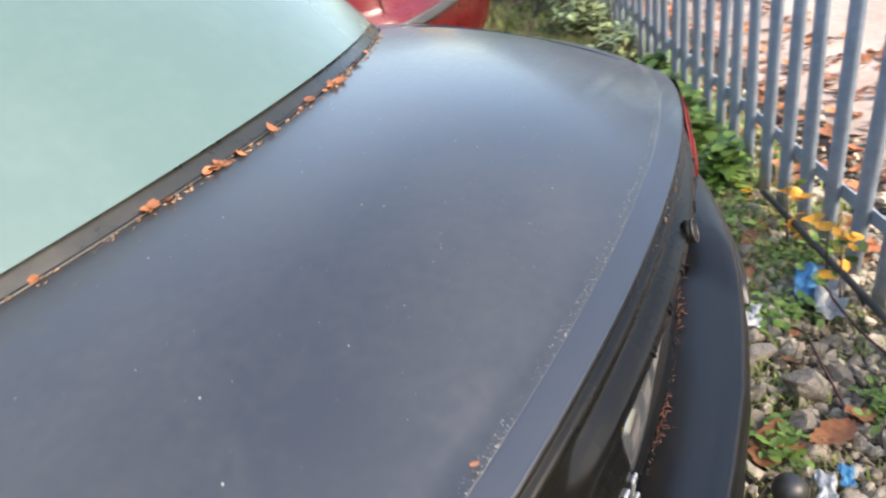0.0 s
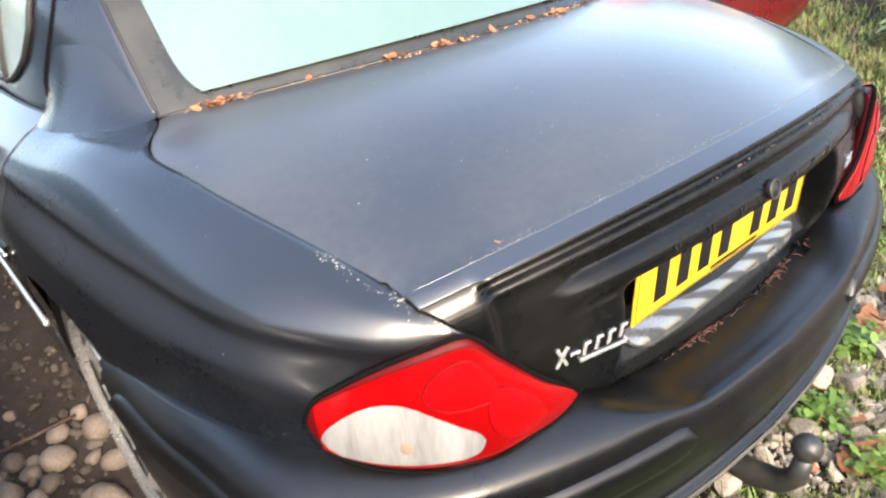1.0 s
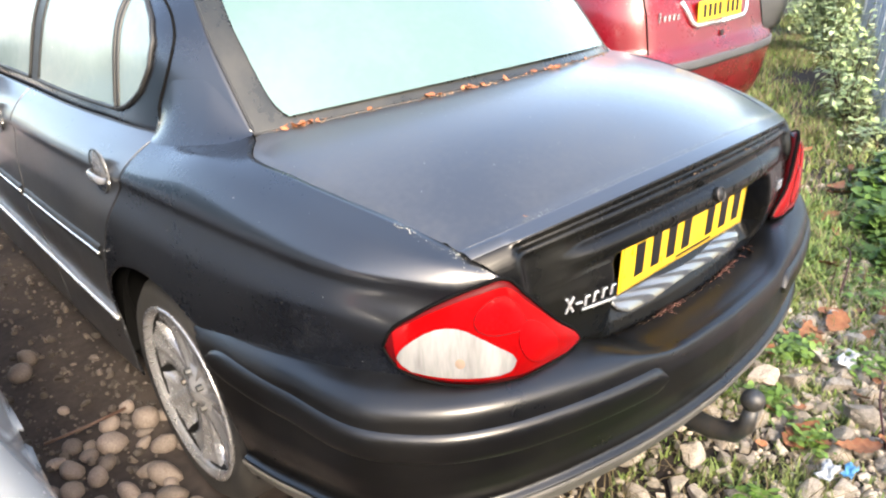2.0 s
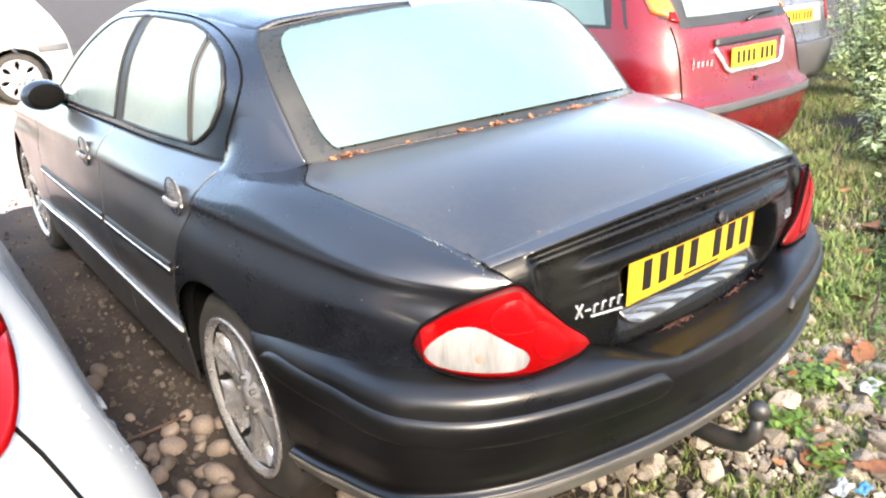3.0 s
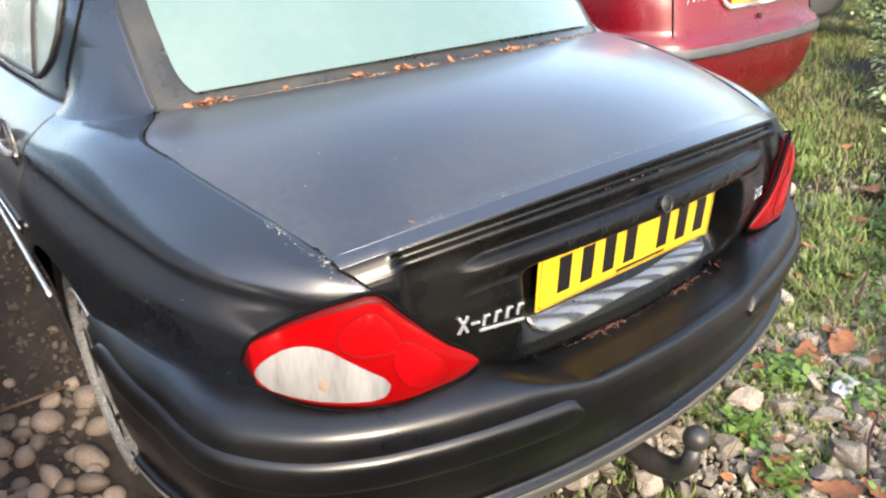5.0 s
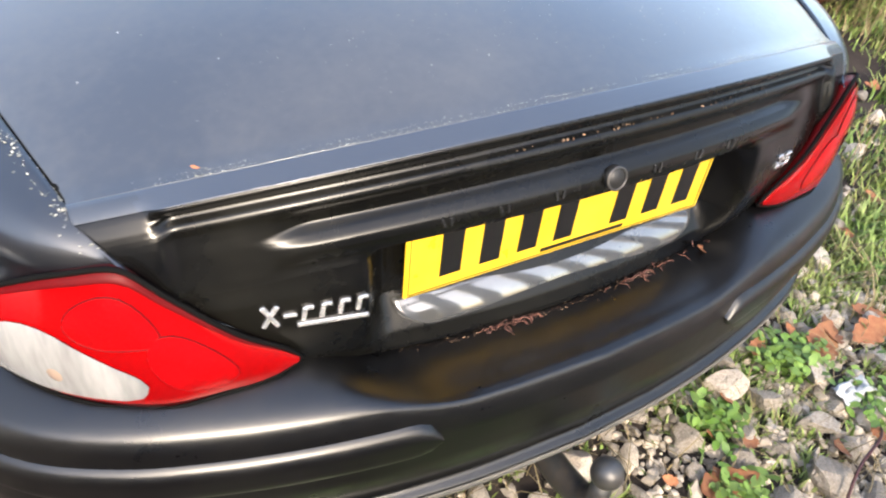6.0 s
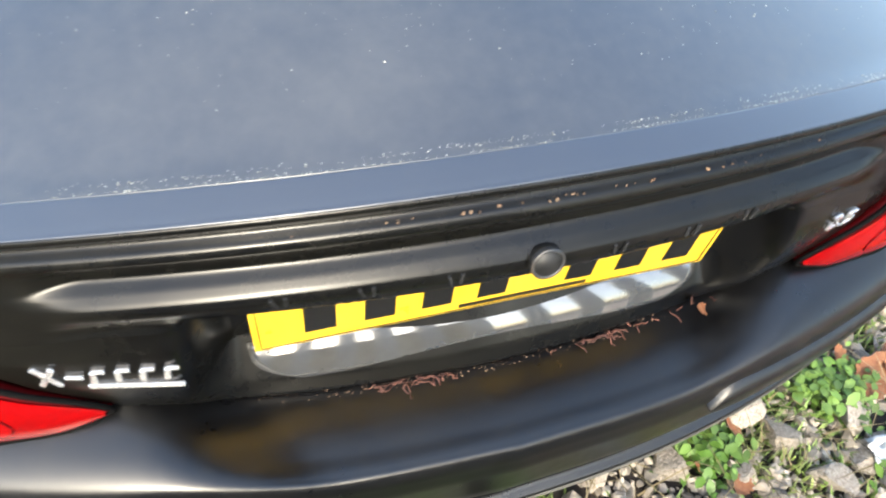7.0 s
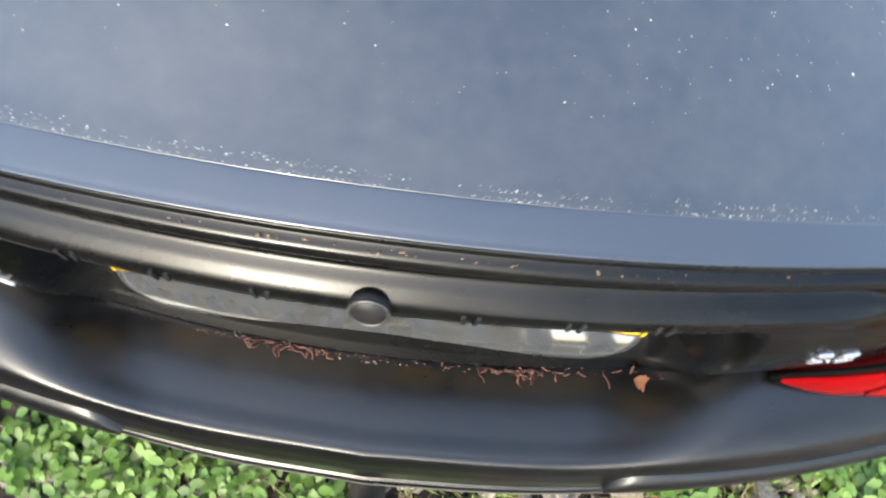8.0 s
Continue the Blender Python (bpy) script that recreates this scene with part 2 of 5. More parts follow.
class Loft:
    """A surface through guide lines that all have the same stations: u runs along them, v across."""

    def __init__(self, lines, vk=None):
        self.L = np.array(lines, float)
        self.uk = knots_of(self.L.transpose(1, 0, 2))
        self.vk = knots_of(self.L) if vk is None else np.array(vk)

    def at(self, u, v):
        u, v = np.broadcast_arrays(np.asarray(u, float), np.asarray(v, float))
        shape = u.shape
        rows = np.stack([along(l, u.ravel(), False, self.uk) for l in self.L])
        return along(rows, v.ravel(), True, self.vk).reshape(shape + (3,))

    def normal(self, u, v, e=2e-3):
        du = self.at(np.clip(u + e, 0, 1), v) - self.at(np.clip(u - e, 0, 1), v)
        dv = self.at(u, np.clip(v + e, 0, 1)) - self.at(u, np.clip(v - e, 0, 1))
        n = np.cross(du, dv)
        return n / np.maximum(np.linalg.norm(n, axis=-1, keepdims=True), 1e-9)


def sheet(P):
    """Vertices and faces of a grid of points (rows, columns, 3)."""
    a, b = P.shape[:2]
    f = [(i * b + j, i * b + j + 1, (i + 1) * b + j + 1, (i + 1) * b + j) for i in range(a - 1) for j in range(b - 1)]
    return P.reshape(-1, 3), f


def panel(name, P, material, parent, thick=0.008, label="", holes=(), core=(0, 2.2, 0.5)):
    """A grid of points as a panel with thickness; holes are (y, z, radius) wheel openings."""
    V, F = sheet(np.asarray(P, float))
    V = V.copy()
    for y, z, r in holes:
        d = V[:, 1:] - np.array([y, z])
        dist = np.linalg.norm(d, axis=1)
        inside = dist < r
        F = [f for f in F if not all(inside[list(f)])]
        fix = inside & (dist > 1e-6)
        V[fix, 1:] = np.array([y, z]) + d[fix] / dist[fix, None] * r
    used = sorted({i for f in F for i in f})
    remap = {o: n for n, o in enumerate(used)}
    V, F = V[used], [tuple(remap[i] for i in f) for f in F]
    fa = np.array(F)
    nor = np.cross(V[fa[:, 2]] - V[fa[:, 0]], V[fa[:, 3]] - V[fa[:, 1]])
    if (nor * (V[fa[:, 0]] - np.array(core))).sum() < 0:
        F = [f[::-1] for f in F]
    ob = link(name, V, F, material, parent, label)
    if thick:
        md = ob.modifiers.new("thickness", "SOLIDIFY")
        md.thickness, md.offset = thick, -1.0
    return ob


def mirror_x(P):
    Q = np.array(P, float)
    Q[..., 0] *= -1
    return Q


def tube(name, pts, r, material, parent, label="", seg=8, closed=False):
    """A round bar along points; r may be one radius or one for each point."""
    P = np.array(pts, float)
    n = len(P)
    rs = np.full(n, r) if np.isscalar(r) else np.array(r, float)
    T = np.gradient(P, axis=0)
    if closed:
        T = np.roll(P, -1, 0) - np.roll(P, 1, 0)
    T /= np.maximum(np.linalg.norm(T, axis=1, keepdims=True), 1e-9)
    up = np.array([0, 0, 1.0]) if abs(T[:, 2]).mean() < 0.8 else np.array([1.0, 0, 0])
    V, F = [], []
    for p, t, rr in zip(P, T, rs):
        a = np.cross(t, up)
        a /= max(np.linalg.norm(a), 1e-9)
        b = np.cross(a, t)
        for k in range(seg):
            w = 2 * math.pi * k / seg
            V.append(p + rr * (math.cos(w) * a + math.sin(w) * b))
    m = n if closed else n - 1
    for i in range(m):
        for k in range(seg):
            j = (i + 1) % n
            F.append((i * seg + k, i * seg + (k + 1) % seg, j * seg + (k + 1) % seg, j * seg + k))
    if not closed:
        F.append(tuple(range(seg))[::-1])
        F.append(tuple((n - 1) * seg + k for k in range(seg)))
    return link(name, V, F, material, parent, label)


def lathe(profile, seg=48):
    """Vertices and faces of (radius, height) rows turned about the x axis."""
    V, F = [], []
    n = len(profile)
    for k in range(seg):
        w = 2 * math.pi * k / seg
        for r, h in profile:
            V.append((h, r * math.cos(w), r * math.sin(w)))
    for k in range(seg):
        j = (k + 1) % seg
        for i in range(n - 1):
            F.append((k * n + i, k * n + i + 1, j * n + i + 1, j * n + i))
    return V, F


def box_bm(bm, size, m, bevel=0.0):
    made = bmesh.ops.create_cube(bm, size=1.0, matrix=m @ Matrix.Diagonal((*size, 1)))
    if bevel:
        edges = list({e for v in made["verts"] for e in v.link_edges})
        bmesh.ops.bevel(bm, geom=edges, offset=bevel, segments=2, affect="EDGES", profile=0.5)


def smooth01(x, a, b):
    t = np.clip((np.asarray(x, float) - a) / (b - a), 0, 1)
    return t * t * (3 - 2 * t)


# ---- wheel ----
def wheel(name, x, y, z, parent, side, radius=0.318, width=0.205, spokes=7):
    """A wheel whose outer face looks towards side (-1 or 1) along x."""
    hub = new(name)
    hub.matrix_world = pose(x, y, z)
    hub.parent = parent
    s, w, rim = side, width, radius * 0.74
    prof = [(rim - 0.01, -w / 2 + 0.01), (rim + 0.012, -w / 2), (radius - 0.03, -w / 2), (radius - 0.006, -w / 2 + 0.02), (radius, -w / 2 + 0.045),
            (radius, w / 2 - 0.045), (radius - 0.006, w / 2 - 0.02), (radius - 0.03, w / 2), (rim + 0.012, w / 2), (rim - 0.01, w / 2 - 0.01)]
    V, F = lathe([(r, h * s) for r, h in prof], 64)
    link("tyre", V, F, M_TYRE, hub)
    # Barrel and brake disc are near-black: shade behind the spokes put into their colour.
    V, F = lathe([(r, h * s) for r, h in [(rim - 0.005, -w / 2 + 0.01), (rim - 0.03, 0), (rim - 0.022, w / 2 - 0.035), (rim - 0.012, w / 2 - 0.016)]], 64)
    link("barrel", V, F, M_SEAM, hub)
    V, F = lathe([(r, h * s) for r, h in [(rim - 0.012, w / 2 - 0.016), (rim - 0.008, w / 2 - 0.012), (rim + 0.006, w / 2 - 0.002), (rim + 0.008, w / 2 + 0.004), (rim - 0.004, w / 2 + 0.006), (rim - 0.014, w / 2 - 0.012)]], 64)
    link("rim", V, F, M_ALLOY, hub)
    V, F = lathe([(rim - 0.03, -w * 0.1 * s), (0.03, -w * 0.12 * s)], 32)
    link("brake_disc", V, F, M_SEAM, hub)
    V, F = lathe([(0.001, (w / 2 - 0.012) * s), (0.032, (w / 2 - 0.014) * s), (0.036, (w / 2 - 0.022) * s), (0.075, (w / 2 - 0.03) * s), (0.08, (w / 2 - 0.07) * s)], 32)
    link("hub_cap", V, F, M_ALLOY, hub)
    rows, cross = 14, (-1, -1, -.72, -.30, -.08, .08, .30, .72, 1, 1)
    rise = (-.045, -.011, -.012, -.009, 0, 0, -.009, -.012, -.011, -.045)
    for k in range(spokes):
        a = 2 * math.pi * k / spokes + 0.25
        V, F = [], []
        for i in range(rows):
            t = i / (rows - 1)
            r = 0.045 + (rim - 0.052) * t
            slot = 0.15 * math.sin(math.pi * min(max((t - 0.34) / 0.62, 0), 1)) ** 0.8 + 0.012
            h = (w / 2 - 0.022 + 0.014 * t - 0.010 * math.sin(math.pi * t)) * s
            for q, dh in zip(cross, rise):
                g = a + q * (math.pi / spokes - slot)
                V.append((h + dh * s * (0.5 + 0.5 * t), r * math.cos(g), r * math.sin(g)))
        for i in range(rows - 1):
            for j in range(9):
                F.append((i * 10 + j, i * 10 + j + 1, (i + 1) * 10 + j + 1, (i + 1) * 10 + j))
        link("spoke", V, F, M_ALLOY, hub)
    for k in range(5):
        a = 2 * math.pi * k / 5
        bm = bmesh.new()
        bmesh.ops.create_cone(bm, cap_ends=True, segments=6, radius1=0.010, radius2=0.008, depth=0.02,
                              matrix=pose((w / 2 - 0.022) * s, 0.054 * math.cos(a), 0.054 * math.sin(a), 0, 90 * s, 0))
        part("wheel_nut", bm, M_STEEL, hub)
    return hub


# ---- the dark saloon ----
car = thing("saloon_car", "dark navy-black four-door saloon car, weathered and dusty, parked on stony ground", "car")
REAR_Y, FRONT_Y, HUB_Z, ARCH = 1.125, 3.80, 0.335, 0.358
ARCHES = ((REAR_Y, HUB_Z, ARCH), (FRONT_Y, HUB_Z, ARCH))

# plan outline of the tail at bumper height, from the centre to the wheel opening
TAIL = np.array([(0, .108), (-.20, .119), (-.32, .135), (-.42, .155), (-.53, .185), (-.63, .222), (-.725, .280), (-.80, .365), (-.853, .58), (-.885, 1.02)])
tang = np.gradient(TAIL, axis=0)
tang[0] = (-1, 0)
NORM = np.stack([tang[:, 1], -tang[:, 0]], 1)
NORM /= -np.linalg.norm(NORM, axis=1, keepdims=True)
NORM[:, :] = np.where((NORM[:, 1:2] > 0), -NORM, NORM)


def tail_line(off, z):
    off = np.broadcast_to(np.array(off, float), (10,))
    z = np.broadcast_to(np.array(z, float), (10,))
    return np.column_stack([TAIL + NORM * off[:, None], z])


LOW = np.array([.402, .402, .402, .402, .399, .395, .388, .372, .335, .27])
MID = np.array([.555, .555, .555, .555, .553, .55, .545, .535, .515, .47])
bumper_lines = [
    tail_line(-.20, LOW - .03),
    tail_line(-.05, LOW - .012),
    tail_line(-.020, LOW),
    tail_line(-.005, LOW + .035),
    tail_line(.004, LOW + .050),
    tail_line(.002, LOW + .058),
    tail_line(-.014, LOW + .070),
    tail_line(-.004, (LOW + .07 + MID) / 2),
    tail_line(.002, MID),
    tail_line(.002, [.61, .61, .61, .61, .61, .61, .61, .605, .585, .545]),
    tail_line(-.003, [.642, .643, .646, .650, .653, .655, .656, .654, .64, .595]),
    tail_line(-.013, [.672, .672, .673, .674, .676, .678, .679, .676, .662, .612]),
    tail_line([-.040, -.040, -.042, -.045, -.050, -.055, -.060, -.050, -.035, -.02], [.681, .681, .684, .690, .695, .698, .699, .695, .678, .62]),
    tail_line([-.085, -.085, -.085, -.088, -.095, -.105, -.110, -.090, -.050, -.025], [.688, .688, .691, .699, .706, .709, .709, .702, .684, .622]),
    tail_line([-.135, -.135, -.134, -.135, -.145, -.160, -.165, -.130, -.070, -.03], [.690, .690, .693, .701, .709, .712, .711, .705, .686, .622]),
    tail_line([-.17, -.17, -.168, -.168, -.18, -.195, -.20, -.16, -.09, -.045], [.683, .683, .686, .695, .702, .705, .704, .697, .678, .612]),
]
bumper = Loft(bumper_lines)
us = np.linspace(-1, 1, 161)


def both_sides(loft, us, vs):
    G = loft.at(np.abs(us)[:, None] * np.ones(len(vs)), np.ones(len(us))[:, None] * vs)
    G[..., 0] *= np.where(us > 0, -1, 1)[:, None]
    return G


vk = bumper.vk
vs_b = np.linspace(vk[5], 1, 80)
BG = both_sides(bumper, us, vs_b)
w = np.clip((vs_b - vk[10]) / (vk[14] - vk[10]), 0, 1)
edge_x = 0.255 + 0.10 * w
lower = (1 - smooth01(np.abs(BG[..., 0]), edge_x - 0.075, edge_x + 0.085)) * np.interp(w, [0, .2, .395, .685, 1], [.012, .025, .030, .034, .037]) * smooth01(vs_b, vk[8], vk[10])
BG[..., 2] -= lower
bumper_part = panel("bumper", BG, M_BUMPER, car, 0.006, "dusty rear bumper with its shade painted near-black", [ARCHES[0]])
panel("valance", both_sides(bumper, us, np.linspace(0, vk[5], 20)), M_VALANCE, car, 0.006, "grey scuffed lower lip of the bumper", [ARCHES[0]])

# rubbing strips let into the bumper
for sgn in (1, -1):
    n = 70
    uu = np.linspace(0.172, 0.885, n)
    half = 0.032 * np.sqrt(np.clip(1 - np.clip((0.03 - (uu - 0.172)) / 0.03, 0, 1) ** 2, 0, 1)) * np.sqrt(np.clip(1 - np.clip((uu - 0.825) / 0.06, 0, 1) ** 2, 0, 1)) + 0.001
    centre = np.interp(uu, [0, 0.45, 0.7, 0.885], [0.606, 0.608, 0.606, 0.598])
    P = []
    zs = np.linspace(vk[7], vk[11], 90)
    for u, h, c in zip(uu, half, centre):
        col = bumper.at(np.full(90, u), zs)
        nor = bumper.normal(np.full(90, u), zs)
        row = []
        for q in np.sin(np.linspace(-1, 1, 13) * math.pi / 2):
            k = np.argmin(abs(col[:, 2] - (c + q * h)))
            nn = nor[k] * (1 if nor[k][:2] @ NORM[4] > 0 else -1)
            lift = 0.013 * (1 - abs(q) ** 6) - 0.003
            row.append(np.array([col[k][0] + nn[0] * lift, col[k][1] + nn[1] * lift, c + q * h]))
        P.append(row)
    P = np.array(P)
    if sgn < 0:
        P = mirror_x(P)
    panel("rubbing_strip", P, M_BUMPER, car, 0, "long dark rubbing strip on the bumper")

# side body: guide lines from the lamp's inner edge to the nose
TOP = [(-.572, .276, .882), (-.604, .355, .920), (-.634, .455, .949), (-.694, .72, .990), (-.703, .865, 1.004), (-.655, .940, 1.014), (-.735, 1.10, 1.004), (-.790, 1.5, .988), (-.808, 2.1, .976), (-.806, 2.75, .958), (-.775, 3.3, .935), (-.735, 3.8, .90), (-.66, 4.2, .83), (-.44, 4.5, .74), (0, 4.58, .70)]
SHO = [(-.566, .274, .868), (-.640, .350, .910), (-.700, .45, .930), (-.755, .72, .965), (-.772, .865, .983), (-.775, .945, .990), (-.806, 1.10, .972), (-.838, 1.5, .952), (-.853, 2.1, .936), (-.853, 2.75, .912), (-.835, 3.3, .89), (-.80, 3.8, .855), (-.72, 4.22, .77), (-.48, 4.55, .68), (0, 4.63, .66)]
CHA = [(-.552, .270, .850), (-.672, .350, .876), (-.752, .460, .888), (-.816, .72, .897), (-.837, .865, .900), (-.846, .945, .901), (-.862, 1.10, .903), (-.880, 1.5, .895), (-.886, 2.1, .876), (-.884, 2.75, .862), (-.872, 3.3, .84), (-.845, 3.8, .80), (-.76, 4.25, .71), (-.52, 4.58, .62), (0, 4.66, .62)]
CH2 = [(x * 0.994, y, z - 0.014) for x, y, z in CHA]
MIDL = [(-.470, .252, .775), (-.680, .338, .80), (-.766, .455, .81), (-.836, .72, .80), (-.856, .865, .797), (-.866, .945, .795), (-.880, 1.10, .79), (-.891, 1.5, .77), (-.894, 2.1, .75), (-.893, 2.75, .74), (-.885, 3.3, .73), (-.865, 3.8, .70), (-.79, 4.27, .62), (-.55, 4.6, .56), (0, 4.67, .56)]
LOWL = [(-.400, .250, .705), (-.650, .310, .70), (-.745, .45, .695), (-.828, .72, .67), (-.853, .865, .65), (-.864, .945, .64), (-.882, 1.10, .62), (-.893, 1.5, .61), (-.896, 2.1, .60), (-.895, 2.75, .59), (-.888, 3.3, .58), (-.87, 3.8, .57), (-.80, 4.27, .50), (-.56, 4.6, .46), (0, 4.67, .46)]
SIL = [(-.38, .26, .66), (-.65, .36, .62), (-.75, .48, .56), (-.82, .72, .48), (-.84, .865, .46), (-.85, .945, .45), (-.862, 1.10, .43), (-.864, 1.5, .415), (-.866, 2.1, .410), (-.866, 2.75, .405), (-.878, 3.3, .40), (-.86, 3.8, .40), (-.79, 4.25, .36), (-.54, 4.56, .34), (0, 4.62, .34)]
BOT = [(-.36, .30, .64), (-.60, .40, .55), (-.70, .5, .45), (-.77, .72, .30), (-.79, .865, .275), (-.80, .945, .26), (-.82, 1.10, .24), (-.845, 1.5, .215), (-.85, 2.1, .21), (-.85, 2.75, .21), (-.845, 3.3, .21), (-.83, 3.8, .21), (-.74, 4.22, .20), (-.5, 4.5, .20), (0, 4.56, .20)]
side = Loft([BOT, SIL, LOWL, MIDL, CH2, CHA, SHO, TOP])


def u_at_y(y, v):
    """The station at which the side reaches length y, at height fraction v."""
    g = np.linspace(0, 1, 400)
    vals = side.at(g, np.full(400, v))[:, 1]
    return np.interp(y, np.maximum.accumulate(vals), g)


def z_of(v):
    return float(side.at(np.array([0.5]), np.array([v]))[0, 2])


# shut lines of the doors: length y for a height fraction v
vs_side = np.linspace(0, 1, 64)
z_side = np.array([z_of(v) for v in vs_side])
REAR_CUT = np.interp(z_side, [.2, .45, .60, .69, .77, .87, .955, 1.0, 1.05], [1.48, 1.47, 1.39, 1.335, 1.265, 1.195, 1.165, 1.13, 1.09])
MID_CUT = np.interp(z_side, [.2, .6, 1.0], [2.06, 2.06, 2.02])
FRONT_CUT = np.interp(z_side, [.2, .6, .93], [3.12, 3.12, 3.05])
cut_u = [np.array([u_at_y(y, v) for y, v in zip(c, vs_side)]) for c in (REAR_CUT, MID_CUT, FRONT_CUT)]
GAP = 0.0010


def side_patch(u0, u1, n):
    a = np.linspace(0, 1, n)
    a[1], a[-2] = a[1] * 0.12, 1 - (1 - a[-2]) * 0.12
    U = u0[None, :] + (u1 - u0)[None, :] * a[:, None]
    V = np.ones(n)[:, None] * vs_side
    return side.at(U, V)


zero, one = np.zeros(64), np.ones(64)
for sgn in (1, -1):
    mk = (lambda P: P) if sgn > 0 else mirror_x
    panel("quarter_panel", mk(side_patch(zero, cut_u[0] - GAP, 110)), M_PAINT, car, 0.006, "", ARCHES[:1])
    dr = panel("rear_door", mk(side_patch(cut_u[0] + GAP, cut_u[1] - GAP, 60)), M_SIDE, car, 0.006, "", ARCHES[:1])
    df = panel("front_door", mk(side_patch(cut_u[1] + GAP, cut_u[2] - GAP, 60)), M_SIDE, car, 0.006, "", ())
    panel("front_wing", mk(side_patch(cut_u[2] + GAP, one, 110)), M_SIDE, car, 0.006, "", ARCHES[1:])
    # inner liner behind the shut lines
    P = side_patch(zero, one, 120)
    P = P - np.array([-0.03, 0, 0]) * np.clip(-P[..., :1] / 0.3, 0, 1)
    P = P + np.array([0.012, 0.004, -0.004])
    panel("inner_shell", mk(P), M_SEAM, car, 0, "", [(y, z, r - 0.01) for y, z, r in ARCHES])
    # mouldings, sill strip and handles
    for dpart, c0, c1, hy in ((dr, 0, 1, 1.305), (df, 1, 2, 2.19)):
        v = np.interp(0.640, z_side, vs_side)
        k = np.argmin(abs(vs_side - v))
        uu = np.linspace(cut_u[c0][k] + 0.004, cut_u[c1][k] - 0.004, 40)
        rows = []
        for dz, off in ((-.019, 0.0), (-.016, 0.007), (0, 0.009), (.016, 0.007), (.019, 0.0)):
            p = side.at(uu, np.full(40, np.interp(0.640 + dz, z_side, vs_side)))
            p[:, 0] -= off
            rows.append(p)
        panel("side_moulding", mk(np.array(rows).transpose(1, 0, 2)), M_TRIM, dpart, 0, "dark moulding with a bright inlay")
        p = side.at(uu, np.full(40, np.interp(0.640, z_side, vs_side)))
        p[:, 0] -= 0.008
        tube("bright_strip", mk(p), 0.004, M_CHROME, dpart)
        c = side.at(np.array([u_at_y(hy, 0.8)]), np.array([np.interp(0.866, z_side, vs_side)]))[0] * np.array([sgn, 1, 1])
        bm = bmesh.new()
        bmesh.ops.create_uvsphere(bm, u_segments=28, v_segments=16, radius=1, matrix=Matrix.Translation(c + np.array([0.002 * sgn, 0, 0])) @ Matrix.Diagonal((0.007, 0.052, 0.052, 1)))
        part("handle_cup", bm, M_SATIN, dpart, "oval silver-grey dish behind the handle", True)
        ring = [c + np.array([-0.003 * sgn, 0.053 * math.cos(q), 0.053 * math.sin(q)]) for q in np.linspace(0, 2 * math.pi, 36, endpoint=False)]
        tube("handle_rim", ring, 0.0022, M_TRIM, dpart, "", 6, True)
        V, F = [], []
        for i, q in enumerate(np.linspace(-1, 1, 15)):
            out_, hh = 0.016 * (1 - q ** 4) + 0.003, 0.013 * (1 - 0.45 * q ** 2)
            for k in range(10):
                w = 2 * math.pi * k / 10
                V.append(c + np.array([-(out_ + 0.006 * math.cos(w)) * sgn, 0.054 * q, -0.012 + hh * math.sin(w)]))
        for i in range(14):
            for k in range(10):
                F.append((i * 10 + k, i * 10 + (k + 1) % 10, i * 10 + 10 + (k + 1) % 10, i * 10 + 10 + k))
        F += [tuple(range(10)), tuple(range(140, 150))]
        link("door_handle", V, F, M_SATIN, dpart, "silver-grey pull handle")
    uu = np.linspace(u_at_y(1.47, 0.2), u_at_y(3.4, 0.2), 60)
    p = side.at(uu, np.full(60, np.interp(0.408, z_side, vs_side)))
    p[:, 0] -= 0.006
    tube("sill_strip", mk(p), 0.007, M_CHROME, car, "bright strip along the sill")

# boot lid: tail face
Z0, Z1 = .657, .985
# depth of the face against height: at the centre with the lower ledge, between ledge and ends, and at the ends
FACE_Z = [.652, .657, .672, .700, .745, .79, .83, .862, .874, .884, .895, .904, .912, .922, .934, .945, .953, .959, .964, .968, .9735]
FACE_Y = [.232, .222, .212, .201, .192, .187, .190, .1970, .2005, .1975, .1955, .1975, .206, .2205, .2195, .2135, .2105, .213, .2225, .2245, .2185]
MID_Y = [.232, .222, .211, .200, .191, .186, .186, .1915, .194, .1965, .199, .2012, .203, .2057, .2090, .2110, .2105, .213, .2225, .2245, .2185]
END_Y = [.2320, .2220, .2100, .1990, .1900, .1850, .1830, .1830, .1833, .1839, .1850, .1863, .1877, .1898, .1931, .1968, .2000, .2028, .2054, .2077, .2113]
KN = len(FACE_Z)


def blend_y(c, m, e, x):
    """Depth at distance x from the centre line, from the three profiles' depths."""
    a, b = 1 - smooth01(abs(x), 0.512, 0.537), 1 - smooth01(abs(x), 0.375, 0.445)
    return e + (m - e) * a + (c - m) * b


LIP_END = [(.2162, .9800), (.2203, .9845), (.2240, .9880), (.2280, .9912), (.2339, .9948), (.2385, .9968), (.2460, .9975)]
LIP = [(.2150, .9800), (.2130, .9845), (.2142, .988), (.220, .9902), (.232, .9938), (.243, .9968), (.246, .9975)]


def lid_halfwidth(z):
    """Half the lid's width where its edge lies at height z."""
    return np.interp(z, [.65, .705, .775, .848, .882, .905, .920, .932], [.385, .402, .470, .547, .571, .591, .607, .612]) - 0.003


def bow(x):
    return 0.29 * x * x


def drop(x, z):
    return 0.19 * x * x * np.clip((z - .66) / .325, 0, 1.1)


